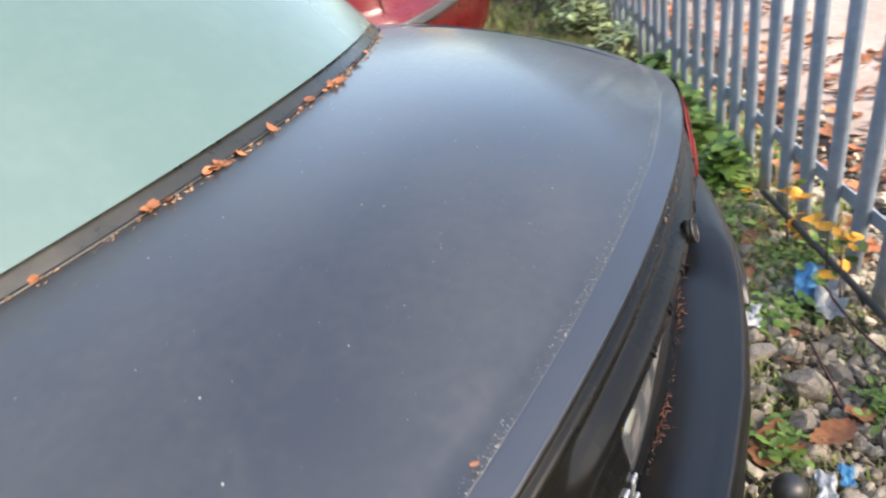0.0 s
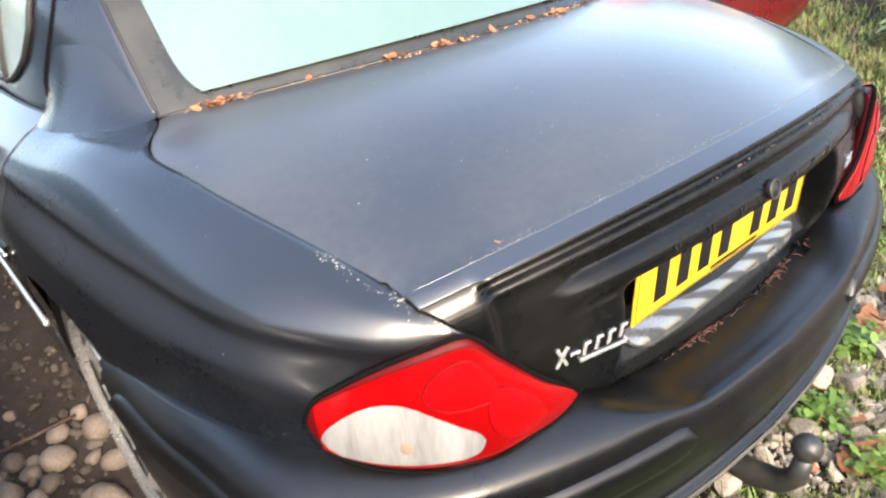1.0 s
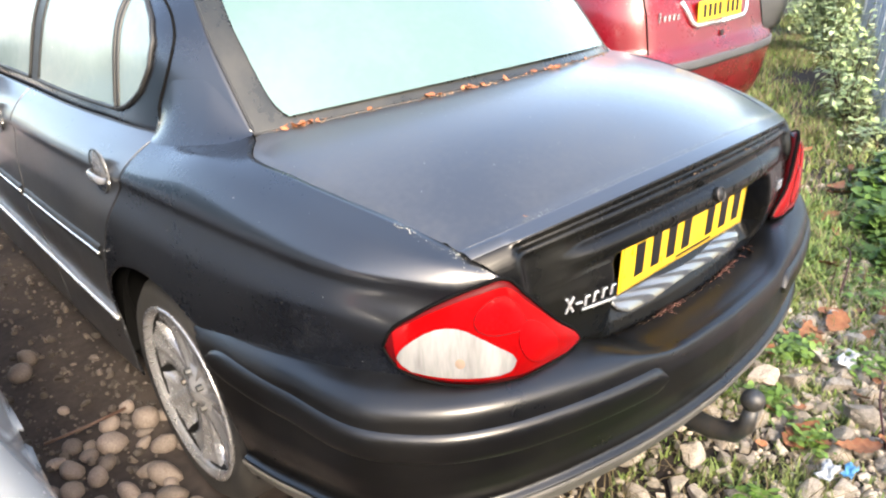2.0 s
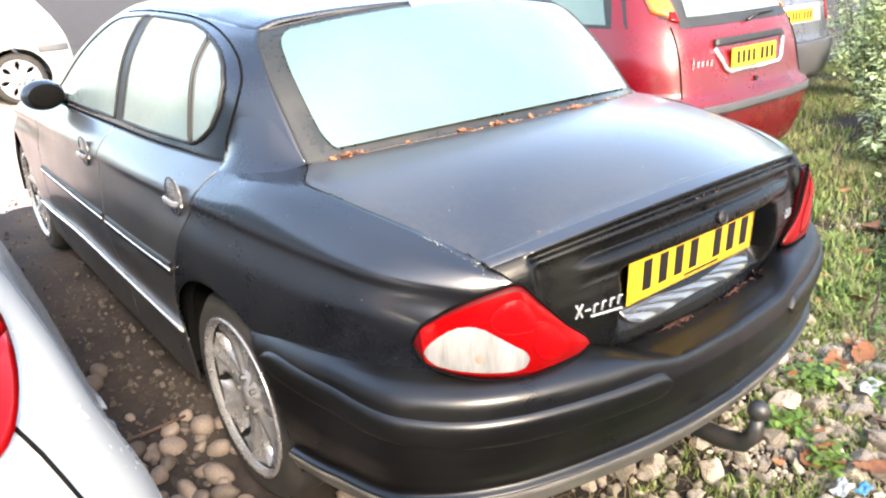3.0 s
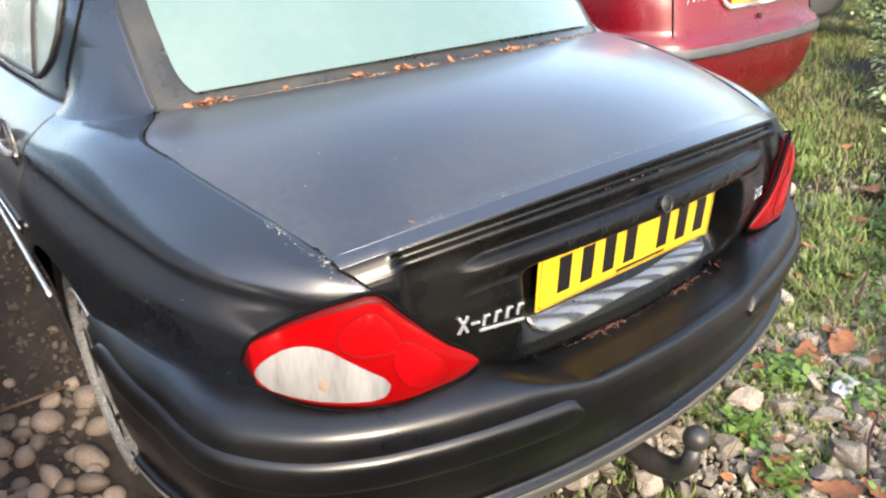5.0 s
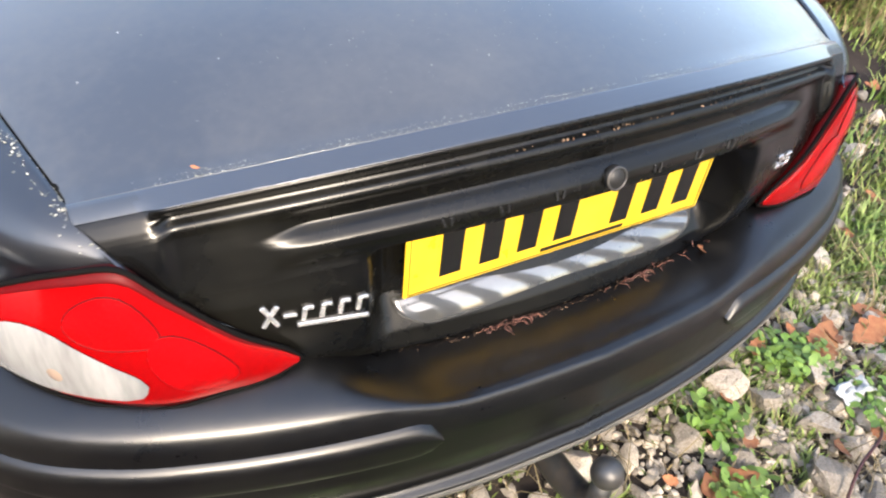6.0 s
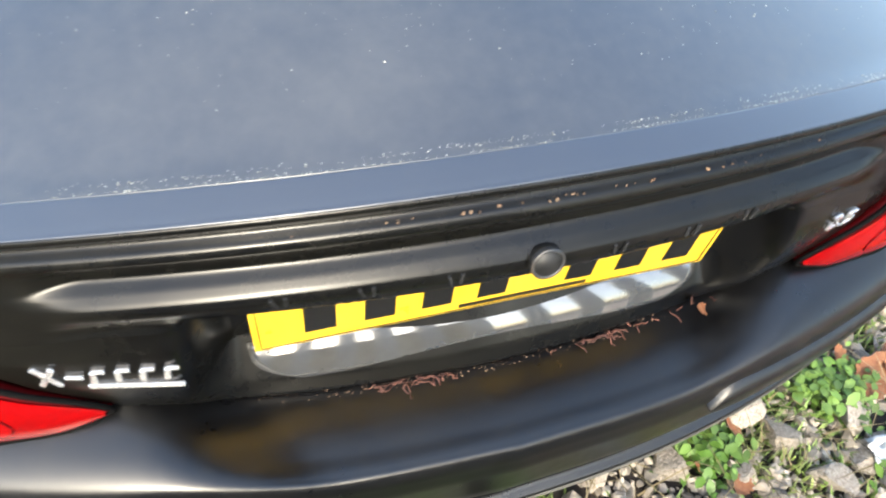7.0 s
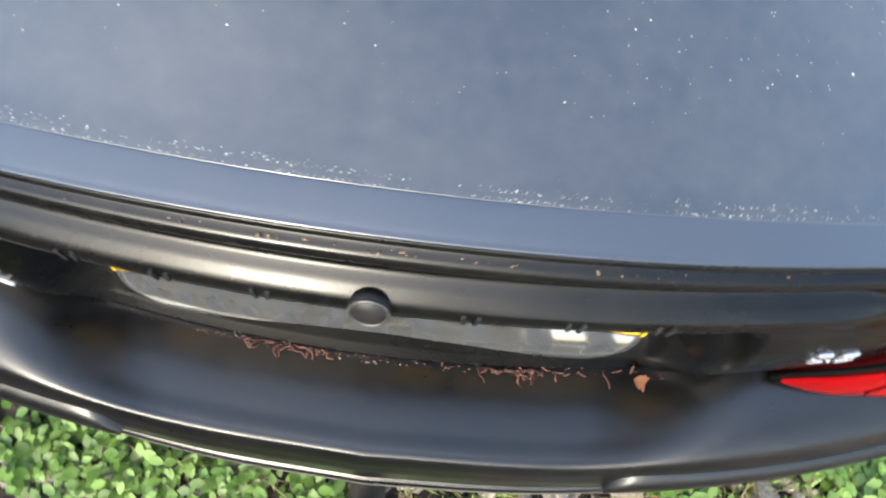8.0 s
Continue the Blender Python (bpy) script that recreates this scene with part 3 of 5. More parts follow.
zz = np.unique(np.concatenate([np.linspace(.652, .9735, 100), np.linspace(.715, .745, 20), np.linspace(.848, .9735, 90)]))
fy, my, ey = [along(np.column_stack([Y, FACE_Z, FACE_Z]), np.interp(zz, FACE_Z, np.linspace(0, 1, KN)), True, np.linspace(0, 1, KN))[:, 0] for Y in (FACE_Y, MID_Y, END_Y)]
lip = along(np.array([(y, z, 0) for y, z in [(.2185, .9735)] + LIP]), np.linspace(0, 1, 40)[1:])
lip_end = along(np.array([(y, z, 0) for y, z in [(END_Y[-1], .9735)] + LIP_END]), np.linspace(0, 1, 40)[1:])
nv = len(zz) + len(lip)


def lid_point(t, i):
    """Point of the lid's tail face: t from -1 to 1 across, i along the profile."""
    y, z = (fy[i], zz[i]) if i < len(zz) else lip[i - len(zz)][:2]
    w = 0.5
    for _ in range(8):
        w = lid_halfwidth(z - drop(w, z))
    x = t * w
    if i < len(zz):
        y = blend_y(fy[i], my[i], ey[i], x)
        m = (1 - smooth01(abs(x), 0.272, 0.332)) * (1 - smooth01(z, .853, .877))
        y += m * max(0, np.interp(z, [.655, .668, .690, .738], [.222, .219, .224, .258]) - y)
    else:
        k = float(smooth01(abs(x), 0.522, 0.536))
        y, z = (1 - k) * lip[i - len(zz)][:2] + k * lip_end[i - len(zz)][:2]
    return np.array([x, y + bow(x), z - drop(x, z)])


tx = np.linspace(-1, 1, 181)
tx[1], tx[-2] = -0.9985, 0.9985
FACE = np.array([[lid_point(t, i) for t in tx] for i in range(nv)])
lid = new("boot_lid")
lid.parent = car
tagged(lid, "dusty dark boot lid with a lip spoiler")
# The lip's nose shares the shaded tail colour, which cuts its bright edge.
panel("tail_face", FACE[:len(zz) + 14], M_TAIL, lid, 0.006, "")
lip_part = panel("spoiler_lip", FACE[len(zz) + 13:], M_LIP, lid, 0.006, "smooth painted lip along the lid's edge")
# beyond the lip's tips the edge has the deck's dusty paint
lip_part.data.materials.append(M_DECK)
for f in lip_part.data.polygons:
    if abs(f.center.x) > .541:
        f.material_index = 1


# glossy strip under the number plate
strip = []
for z in np.linspace(.692, .733, 9):
    half = 0.268 - 0.05 * ((.733 - z) / .041) ** 3
    strip.append([(x, np.interp(z, [.690, .738], [.224, .258]) + 0.62 * bow(x) + 0.003 - 0.004 * math.sin(math.pi * (z - .692) / .041), z - drop(x, z)) for x in np.linspace(-half, half, 61)])
panel("plate_strip", np.array(strip), M_STRIP, lid, 0.002, "glossy grey strip below the number plate")


# boot lid: deck
def glass_base(x):
    return 0.752 + 0.445 * x * x, 1.066 - 0.118 * x * x


edge_line = side.at(np.linspace(0, .45, 900), np.ones(900))
edge_line = edge_line[:int(np.argmax(edge_line[:, 1] > .944)) + 1]


def deck_edge(y):
    return np.interp(y, edge_line[:, 1], -edge_line[:, 0]) - 0.0035


front_y = FACE[-1][:, 1]
rows = []
for a in np.concatenate([[0, .0015], np.linspace(.02, .98, 48), [.9985, 1]]):
    row = []
    for j, t in enumerate(tx):
        x0 = FACE[-1][j][0]
        x = x0
        for _ in range(3):
            yb, zb = glass_base(x)
            y = front_y[j] * (1 - a) + yb * a
            x = x0 * (1 - smooth01(a, 0, 0.04)) + t * deck_edge(y) * smooth01(a, 0, 0.04)
        z0 = FACE[-1][j][2]
        z = z0 * (1 - a) + zb * a + 0.020 * math.sin(math.pi * a) * (1 - 0.3 * t * t) - 0.004 * smooth01(abs(t), 0.975, 1.0)
        row.append((x, y, z))
    rows.append(row)
DECK = np.array(rows)
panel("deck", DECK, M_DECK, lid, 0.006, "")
V, F = sheet(DECK[:, ::12] * np.array([1.03, 1, 1]) + np.array([0, 0, -0.025]))
link("lid_channel", V, F, M_SEAM, car)
V, F = sheet(FACE[::5, ::10] * np.array([1.05, 1, 1]) + np.array([0, 0.05, 0.0]))
link("inner_tail", V, F, M_SEAM, car)

# rear lamps
UPPER = np.array([(-.402, .238, .712), (-.416, .237, .730), (-.470, .239, .775), (-.540, .259, .845), (-.575, .272, .880), (-.620, .293, .875), (-.668, .326, .856), (-.708, .362, .829), (-.735, .395, .797), (-.743, .404, .772)])
LOWER = np.array([(-.402, .238, .711), (-.440, .232, .706), (-.500, .236, .703), (-.560, .245, .702), (-.610, .268, .703), (-.660, .302, .708), (-.700, .342, .717), (-.733, .382, .738), (-.743, .404, .766)])
n = 60
ss = 0.5 - 0.5 * np.cos(np.linspace(0, math.pi, n))
lamp_x = -.402 - .341 * ss
dense_u, dense_l = along(UPPER, np.linspace(0, 1, 400)), along(LOWER, np.linspace(0, 1, 400))
up_c = np.column_stack([lamp_x] + [np.interp(-lamp_x, -dense_u[:, 0], dense_u[:, k]) for k in (1, 2)])
lo_c = np.column_stack([lamp_x] + [np.interp(-lamp_x, -dense_l[:, 0], dense_l[:, k]) for k in (1, 2)])
out = np.column_stack([-np.sin(np.linspace(0.25, 1.15, n)), -np.cos(np.linspace(0.25, 1.15, n)), np.full(n, 0.12)])


def lamp_patch(s0, s1, q0, q1, ns, nq, lift):
    """Part of the lamp's surface: s from the inner to the outer tip, q from the lower to the upper edge."""
    P = []
    for s in np.linspace(s0, s1, ns):
        i = np.interp(s, ss, np.arange(n))
        a, b, o = [np.array([np.interp(i, np.arange(n), c[:, k]) for k in range(3)]) for c in (lo_c, up_c, out)]
        qa, qb = (q0(s), q1(s)) if callable(q0) else (q0, q1)
        P.append([a + (b - a) * q + o * ((0.012 * math.sin(math.pi * min(max(q, 0), 1)) ** 0.6) * math.sin(math.pi * min(max(s, 0), 1)) ** 0.5 + lift) for q in np.linspace(qa, qb, nq)])
    return np.array(P)


def lamp_disc(sc, qc, rs, rq, lift, k=28):
    rings = []
    for r in np.linspace(0.02, 1, 6):
        rings.append([lamp_patch(sc + rs * r * math.cos(w), sc + rs * r * math.cos(w), qc + rq * r * math.sin(w), qc + rq * r * math.sin(w), 1, 1, lift + 0.003 * (1 - r * r))[0][0]
                      for w in np.linspace(0, 2 * math.pi, k)])
    return np.array(rings)


for sgn in (1, -1):
    mk = (lambda P: P) if sgn > 0 else mirror_x
    lamp = new("tail_lamp")
    lamp.parent = car
    tagged(lamp, "almond-shaped red rear lamp with a clear reversing lens")
    panel("housing", mk(lamp_patch(0, 1, -0.05, 1.05, 60, 14, 0.0)), M_DEEPRED, lamp, 0.02, "dark red lamp rim")
    panel("red_lens", mk(lamp_patch(0.015, 0.965, 0.02, 0.98, 70, 24, 0.004)), M_RED, lamp, 0)
    cl = lambda s: float(np.interp(s, [.488, .50, .52, .57, .92, .95, .96], [.22, .15, .10, .07, .07, .16, .30]))
    cu = lambda s: float(np.interp(s, [.488, .50, .52, .56, .60, .66, .70, .74, .78, .82, .86, .90, .93, .95, .96], [.22, .28, .32, .38, .45, .56, .64, .70, .74, .755, .74, .68, .59, .47, .32]))
    panel("clear_lens", mk(lamp_patch(0.488, 0.960, cl, cu, 70, 14, 0.0065)), M_CLEAR, lamp, 0, "clear ribbed reversing lens")
    panel("reflector", mk(lamp_disc(0.34, 0.47, 0.125, 0.32, 0.006)), M_RED2, lamp, 0, "round red reflector")
    panel("reflector", mk(lamp_disc(0.545, 0.71, 0.125, 0.19, 0.0055)), M_RED2, lamp, 0, "round red reflector")
    for sc_, qc_, rs_, rq_ in ((0.34, 0.47, 0.125, 0.32), (0.545, 0.71, 0.125, 0.19)):
        tube("reflector_edge", mk(lamp_disc(sc_, qc_, rs_, rq_, 0.0050)[-1][:-1]), 0.0010, M_DEEPRED, lamp, "", 6, True)
    panel("amber_bulb", mk(lamp_disc(0.60, 0.75, 0.038, 0.055, 0.0042)), M_GLOW, lamp, 0, "orange bulb showing through the red lens")
    panel("bulb", mk(lamp_disc(0.74, 0.27, 0.030, 0.10, 0.0048)), M_BULB, lamp, 0, "pale orange bulb behind the clear lens")
    rim = np.concatenate([lamp_patch(0, 1, -0.06, -0.06, 50, 1, 0.001)[:, 0], lamp_patch(1, 0, 1.06, 1.06, 50, 1, 0.001)[:, 0]])
    tube("lamp_seal", mk(rim), 0.0034, M_SEAM, lamp, "black rubber seal", 6, True)

# number plate with bars for its characters
plate = new("number_plate")
plate.parent = lid
tagged(plate, "yellow number plate with black characters")
PZ, PY, TILT_P = .7965, .2525, 0.5
pm = pose(0, PY, PZ, 90 + TILT_P, 0, 0)
bm = bmesh.new()
box_bm(bm, (.52, .111, .004), pm, 0.0015)
part("plate_board", bm, M_PLATE, plate)
for a, b, w, h in ((0, .051, .508, .0012), (0, -.051, .508, .0012), (-.2535, 0, .0012, .102), (.2535, 0, .0012, .102)):
    bm = bmesh.new()
    box_bm(bm, (w, h, .001), pm @ pose(a, b, .0024))
    part("plate_border", bm, M_INK, plate)
for a in (-.193, -.132, -.071, -.010, .092, .153, .214):
    bm = bmesh.new()
    box_bm(bm, (.032, .074, .001), pm @ pose(a, .004, .0026), 0.0)
    part("plate_bar", bm, M_INK, plate)
bm = bmesh.new()
box_bm(bm, (.15, .006, .001), pm @ pose(0.03, -.044, .0026))
part("dealer_bar", bm, M_INK, plate)

# badges as plain shapes
def bw(x, z):
    return blend_y(*[np.interp(z, FACE_Z, Y) for Y in (FACE_Y, MID_Y, END_Y)], x) + bow(x)


def badge(name, x, z, w, h, skew=0.0, thick=0.004, material=None, m2=None):
    bm = bmesh.new()
    ang = math.degrees(math.atan(0.58 * x))
    box_bm(bm, (w, h, thick), Matrix.Translation((x, bw(x, z) - 0.002, z - drop(x, z))) @ pose(0, 0, 0, 90, 0, ang) @ pose(0, 0, 0, 0, 0, skew), 0.0012)
    return part(name, bm, material or M_CHROME, lid)


for a in (28, -28):
    badge("badge_stroke", -.437, .812, .006, .036, a)
badge("badge_stroke", -.415, .808, .016, .005)
for i in range(4):
    badge("badge_stroke", -.399 + .021 * i, .806, .006, .020, -8)
    badge("badge_stroke", -.393 + .021 * i, .815, .011, .005)
badge("badge_underline", -.366, .786, .085, .006)
for i, (dx, w, h, dz) in enumerate(((0, .014, .005, .010), (0, .014, .005, -.010), (.006, .004, .012, .004), (-.006, .004, .012, -.006), (.026, .014, .005, .010), (.026, .014, .005, -.010), (.020, .004, .012, .004), (.032, .004, .012, -.006), (.013, .004, .004, -.010))):
    badge("badge_stroke", .400 + dx, .818 + dz, w, h)

# raised ridge marks and round emblem
bm = bmesh.new()
bmesh.ops.create_cone(bm, cap_ends=True, segments=40, radius1=.0162, radius2=.0145, depth=.010, matrix=pose(0, .1955, .902, 72, 0, 0))
part("emblem", bm, M_TRIM, lid, "round black boss", True)
ring_pts = [pose(0, .1907, .9036, 72, 0, 0) @ Vector((.0148 * math.cos(w), .0148 * math.sin(w), .0)) for w in np.linspace(0, 2 * math.pi, 40, endpoint=False)]
tube("emblem_ring", ring_pts, .0018, M_STEEL, lid, closed=True)
for x in (-.245, -.168, -.087, .080, .165, .240):
    k = int(np.argmin(abs(zz - .8975)))
    a, b = Vector(lid_point(x / .585, k - 1)), Vector(lid_point(x / .585, k + 1))
    c, up = (a + b) / 2, (b - a).normalized()
    right = Vector((1, 0, 0))
    tilt = Matrix((right, up, right.cross(up))).transposed().to_4x4()
    for dx, sk in ((-.005, 10), (.005, -10)):
        bm = bmesh.new()
        box_bm(bm, (.0034, .012, .0042), Matrix.Translation(c + right * dx) @ tilt @ pose(0, 0, 0, 0, 0, sk), 0.0008)
        part("ridge_mark", bm, M_TRIM, lid)

# greenhouse: belt line to roof rail
BELT = [(-.648, .945, 1.018), (-.735, 1.105, 1.003), (-.787, 1.5, .988), (-.802, 2.1, .976), (-.798, 2.75, .959), (-.765, 3.25, .938)]
GMID = [(-.640, 1.09, 1.17), (-.700, 1.20, 1.19), (-.732, 1.55, 1.19), (-.742, 2.08, 1.18), (-.735, 2.6, 1.15), (-.700, 2.90, 1.13)]
GUP = [(-.612, 1.215, 1.285), (-.640, 1.32, 1.292), (-.660, 1.60, 1.305), (-.668, 2.05, 1.310), (-.662, 2.42, 1.29), (-.645, 2.60, 1.265)]
RAIL = [(-.585, 1.262, 1.315), (-.600, 1.38, 1.325), (-.605, 1.63, 1.345), (-.608, 2.03, 1.352), (-.603, 2.36, 1.338), (-.590, 2.48, 1.320)]
cabin = Loft([BELT, GMID, GUP, RAIL])
roof_rows = [[np.array(p) for p in RAIL]]
for fx, dz, dyr in ((.93, .018, -.01), (.72, .036, -.03), (.4, .048, -.05), (0, .052, -.058)):
    roof_rows.append([np.array((p[0] * fx, p[1] + dyr * (1 if i < 2 else -0.9 if i > 3 else 0) * (1 - fx), p[2] + dz * (1 if 1 < i < 4 else 0.9))) for i, p in enumerate(RAIL)])
G = both_sides(Loft([[r[i] for r in roof_rows[::-1]] for i in range(6)]), np.linspace(-1, 1, 81), np.linspace(0, 1, 50))
panel("roof", G, M_PAINT, car, 0.02, "")
for sgn in (1, -1):
    mk = (lambda P: P) if sgn > 0 else mirror_x
    U, V = np.meshgrid(np.linspace(0, 1, 90), np.linspace(0, 1, 40), indexing="ij")
    panel("cabin_side", mk(cabin.at(U, V)), M_PAINT, car, 0.02, "painted pillars and window surrounds")

    gu = np.linspace(0, 1, 300)

    def on_cabin(y, v):
        """Point of the cabin's side at length y and height fraction v."""
        line = cabin.at(gu, np.full(300, v))
        u = np.interp(y, np.maximum.accumulate(line[:, 1]), gu)
        return cabin.at(np.array([u]), np.array([v]))[0]

    def rear_end(v):
        """Rounded rear end of the side windows."""
        return float(np.interp(v, [.06, .10, .18, .30, .45, .60, .72, .82, .88, .92], [1.38, 1.32, 1.265, 1.235, 1.235, 1.272, 1.33, 1.41, 1.48, 1.59]))

    def front_end(v):
        q = (1 - min(1.0, max(0.0, (v - .06) / .86)) ** (1 / .7)) ** (1 / 3.4)
        return float(cabin.at(np.array([.5 + .444 * q]), np.array([v]))[0, 1])

    for nm, fa, fb in (("quarter_window", rear_end, lambda v: max(1.372 + .05 * (v - .06), rear_end(v) + .004)), ("rear_window", lambda v: max(1.394 + .05 * (v - .06), rear_end(v)), lambda v: 1.925 + .05 * (.5 - v)), ("front_window", lambda v: 2.015 + .05 * (.5 - v), front_end)):
        top = .84 if nm == "quarter_window" else .92
        P = np.array([[on_cabin(fa(v) + (fb(v) - fa(v)) * a, v) - np.array([.004, 0, 0]) for v in np.linspace(.06, top, 26)] for a in np.linspace(0, 1, 24)])
        panel(nm, mk(P), M_MIST, car, 0, "misted side window")
        edge = np.concatenate([P[:, 0], P[-1, 1:], P[::-1, -1][1:], P[0, ::-1][1:-1]])
        tube("window_seal", mk(edge), 0.0058, M_TRIM, car, "", 6, True)
    # black cover of the middle pillar and the shut line round the door frames
    P = np.array([[on_cabin(1.938 + .065 * a + .05 * (.5 - v), v) - np.array([.003, 0, 0]) for v in np.linspace(.05, .93, 20)] for a in np.linspace(0, 1, 5)])
    panel("pillar_cover", mk(P), M_TRIM, car, 0, "dull black cover of the middle pillar")
    loop = [on_cabin(y, v) for y, v in ((1.165, .0), (1.192, .10), (1.183, .22), (1.176, .36), (1.186, .50), (1.226, .64), (1.292, .77), (1.38, .88), (1.50, .95), (1.62, .972), (1.85, .978), (2.05, .978), (2.25, .968))]
    tube("frame_gap", mk(along(np.array(loop), np.linspace(0, 1, 70)) - np.array([.001, 0, 0])), 0.0035, M_SEAM, car, "dark shut line round the door frame", 6)

# smooth foot of the rear pillars: a hollow sweep from the quarter panel up into the pillar
ug = np.linspace(0, .3, 200)
belt_y = cabin.at(ug, np.zeros(200))[:, 1]
P = []
for y in np.linspace(.947, 1.20, 60):
    uc2 = np.interp(y, belt_y, ug)
    vl = np.linspace(.78, 1, 40)
    low = side.at(np.array([u_at_y(y, v) for v in vl]), vl)
    high = cabin.at(np.full(40, uc2), np.linspace(0, .42, 40))
    line = np.concatenate([low, high[1:]])
    arc = np.concatenate([[0], np.cumsum(np.linalg.norm(np.diff(line, axis=0), axis=1))])
    q = np.linspace(0, arc[-1], 60)
    line = np.column_stack([np.interp(q, arc, line[:, k]) for k in range(3)])
    for _ in range(int(420 * smooth01(y, .947, 1.02) * (1 - smooth01(y, 1.09, 1.20)))):
        line[1:-1] = 0.25 * line[:-2] + 0.5 * line[1:-1] + 0.25 * line[2:]
    P.append(line + np.array([0.0007, 0.0, -0.0007]))
P = np.array(P)
for sgn in (1, -1):
    panel("pillar_foot", P if sgn > 0 else mirror_x(P), M_PAINT, car, 0)

# rear screen
P = []
for a in np.linspace(0, 1, 30):
    e = cabin.at(np.array([0.0]), np.array([a]))[0]
    k, h = 0.185 * (1 - a) + 0.070 * a, 0.050 + 0.012 * math.sin(math.pi * a)
    P.append([(-e[0] * t, e[1] - k * (1 - t * t), e[2] + h * (1 - t * t) - 0.003) for t in np.linspace(-1, 1, 61)])
SCREEN = np.array(P)
screen = new("rear_screen")
screen.parent = car
panel("screen_band", SCREEN, M_FRIT, screen, 0, "grubby black border of the rear glass")
tube("screen_seal", np.concatenate([SCREEN[:, 0], SCREEN[-1, 1:], SCREEN[::-1, -1][1:], SCREEN[0, ::-1][1:-1]]), 0.0038, M_TRIM, screen, "thin black rubber seal", 6, True)


def screen_at(a, b):
    i, j = a * 29, b * 60
    i0, j0 = int(min(i, 28)), int(min(j, 59))
    fi, fj = i - i0, j - j0
    return (SCREEN[i0, j0] * (1 - fi) + SCREEN[i0 + 1, j0] * fi) * (1 - fj) + (SCREEN[i0, j0 + 1] * (1 - fi) + SCREEN[i0 + 1, j0 + 1] * fi) * fj


P = []
for a in np.linspace(0.048, 0.90, 40):
    e = (a - 0.4775) / 0.4225
    w = 0.460 * (1 - (0.03 if e < 0 else 0.06) * abs(e) ** (7 if e < 0 else 8))
    P.append([screen_at(a, 0.5 + w * t) + np.array([0, -0.005, 0.006]) for t in np.linspace(-1, 1, 41)])
panel("glass", np.array(P), M_SCREEN, screen, 0, "rear window misted pale green with dew")
bm = bmesh.new()
c = screen_at(0.935, 0.5)
box_bm(bm, (.30, .006, .045), Matrix.Translation(c + np.array([0, -.008, .004])) @ pose(0, 0, 0, -42, 0, 0), 0.002)
part("high_brake_lamp", bm, M_CLEAR, screen, "pale strip at the top of the rear window")

# windscreen and bonnet
wl = np.column_stack([np.linspace(-.74, .74, 31), 3.42 - 0.35 * np.linspace(-.74, .74, 31) ** 2, np.full(31, .985) - 0.08 * np.linspace(-.74, .74, 31) ** 2])
wh = np.column_stack([np.linspace(-.588, .588, 31), 2.53 - 0.15 * np.linspace(-.588, .588, 31) ** 2, 1.372 - 0.14 * np.linspace(-.588, .588, 31) ** 2])
panel("windscreen", np.array([wl * (1 - a) + wh * a + np.array([0, 0.02, 0.03]) * math.sin(math.pi * a) for a in np.linspace(0, 1, 16)]), M_SCREEN, car, 0.006)
P = []
for a in np.linspace(0, 1, 30):
    y = 3.30 * (1 - a) + 4.56 * a
    row = []
    for t in np.linspace(-1, 1, 31):
        s = along(np.array(TOP[10:]), np.array([a]))[0]
        row.append((t * -s[0], s[1] + 0.06 * (1 - t * t) * (1 - a), s[2] + 0.06 * (1 - t * t) * (1 - 0.3 * a)))
    P.append(row)
panel("bonnet", np.array(P), M_PAINT, car, 0.006)

# wheels, wells, floor pan
for sgn in (-1, 1):
    for y in (REAR_Y, FRONT_Y):
        wheel("wheel", 0.743 * sgn, y, HUB_Z - 0.005, car, sgn)
        V, F = lathe([(ARCH + 0.002, 0.850 * sgn), (ARCH + 0.02, 0.80 * sgn), (ARCH + 0.02, 0.5 * sgn), (0.1, 0.48 * sgn)], 48)
        V = [(a, b + y, c + HUB_Z) for a, b, c in V]
        F = [f for f in F if max(V[k][2] for k in f) > HUB_Z - 0.02 or all(abs(V[k][0]) < 0.55 for k in f)]
        link("wheel_well", V, F, M_SEAM, car)
bm = bmesh.new()
box_bm(bm, (1.3, 3.9, .1), pose(0, 2.4, .27), 0.03)
part("floor_pan", bm, M_SEAM, car)

# door mirrors
for sgn in (-1, 1):
    mir = new("door_mirror")
    mir.parent = car
    bm = bmesh.new()
    bmesh.ops.create_uvsphere(bm, u_segments=24, v_segments=14, radius=1, matrix=pose(.885 * sgn, 2.72, 1.016, 0, 0, -8 * sgn) @ Matrix.Diagonal((.085, .075, .062, 1)))
    part("mirror_shell", bm, M_PAINT, mir, "", True)
    bm = bmesh.new()
    bmesh.ops.create_uvsphere(bm, u_segments=24, v_segments=10, radius=1, matrix=pose(.882 * sgn, 2.66, 1.016, 0, 0, -8 * sgn) @ Matrix.Diagonal((.070, .02, .050, 1)))
    part("mirror_glass", bm, M_SEAM, mir, "dark mirror glass", True)
    tube("mirror_arm", [(.78 * sgn, 2.74, .985), (.83 * sgn, 2.73, .99), (.88 * sgn, 2.72, 1.0)], 0.024, M_PAINT, mir)

# tow bar
tow = new("tow_bar")
tow.parent = car
tagged(tow, "dull steel tow bar with a ball")
tube("swan_neck", [(0, .45, .33), (0, .25, .325), (0, .12, .328), (0, .07, .345), (0, .045, .38), (0, .043, .43)], [.026, .026, .026, .024, .02, .016], M_STEEL, tow, "", 14)
bm = bmesh.new()
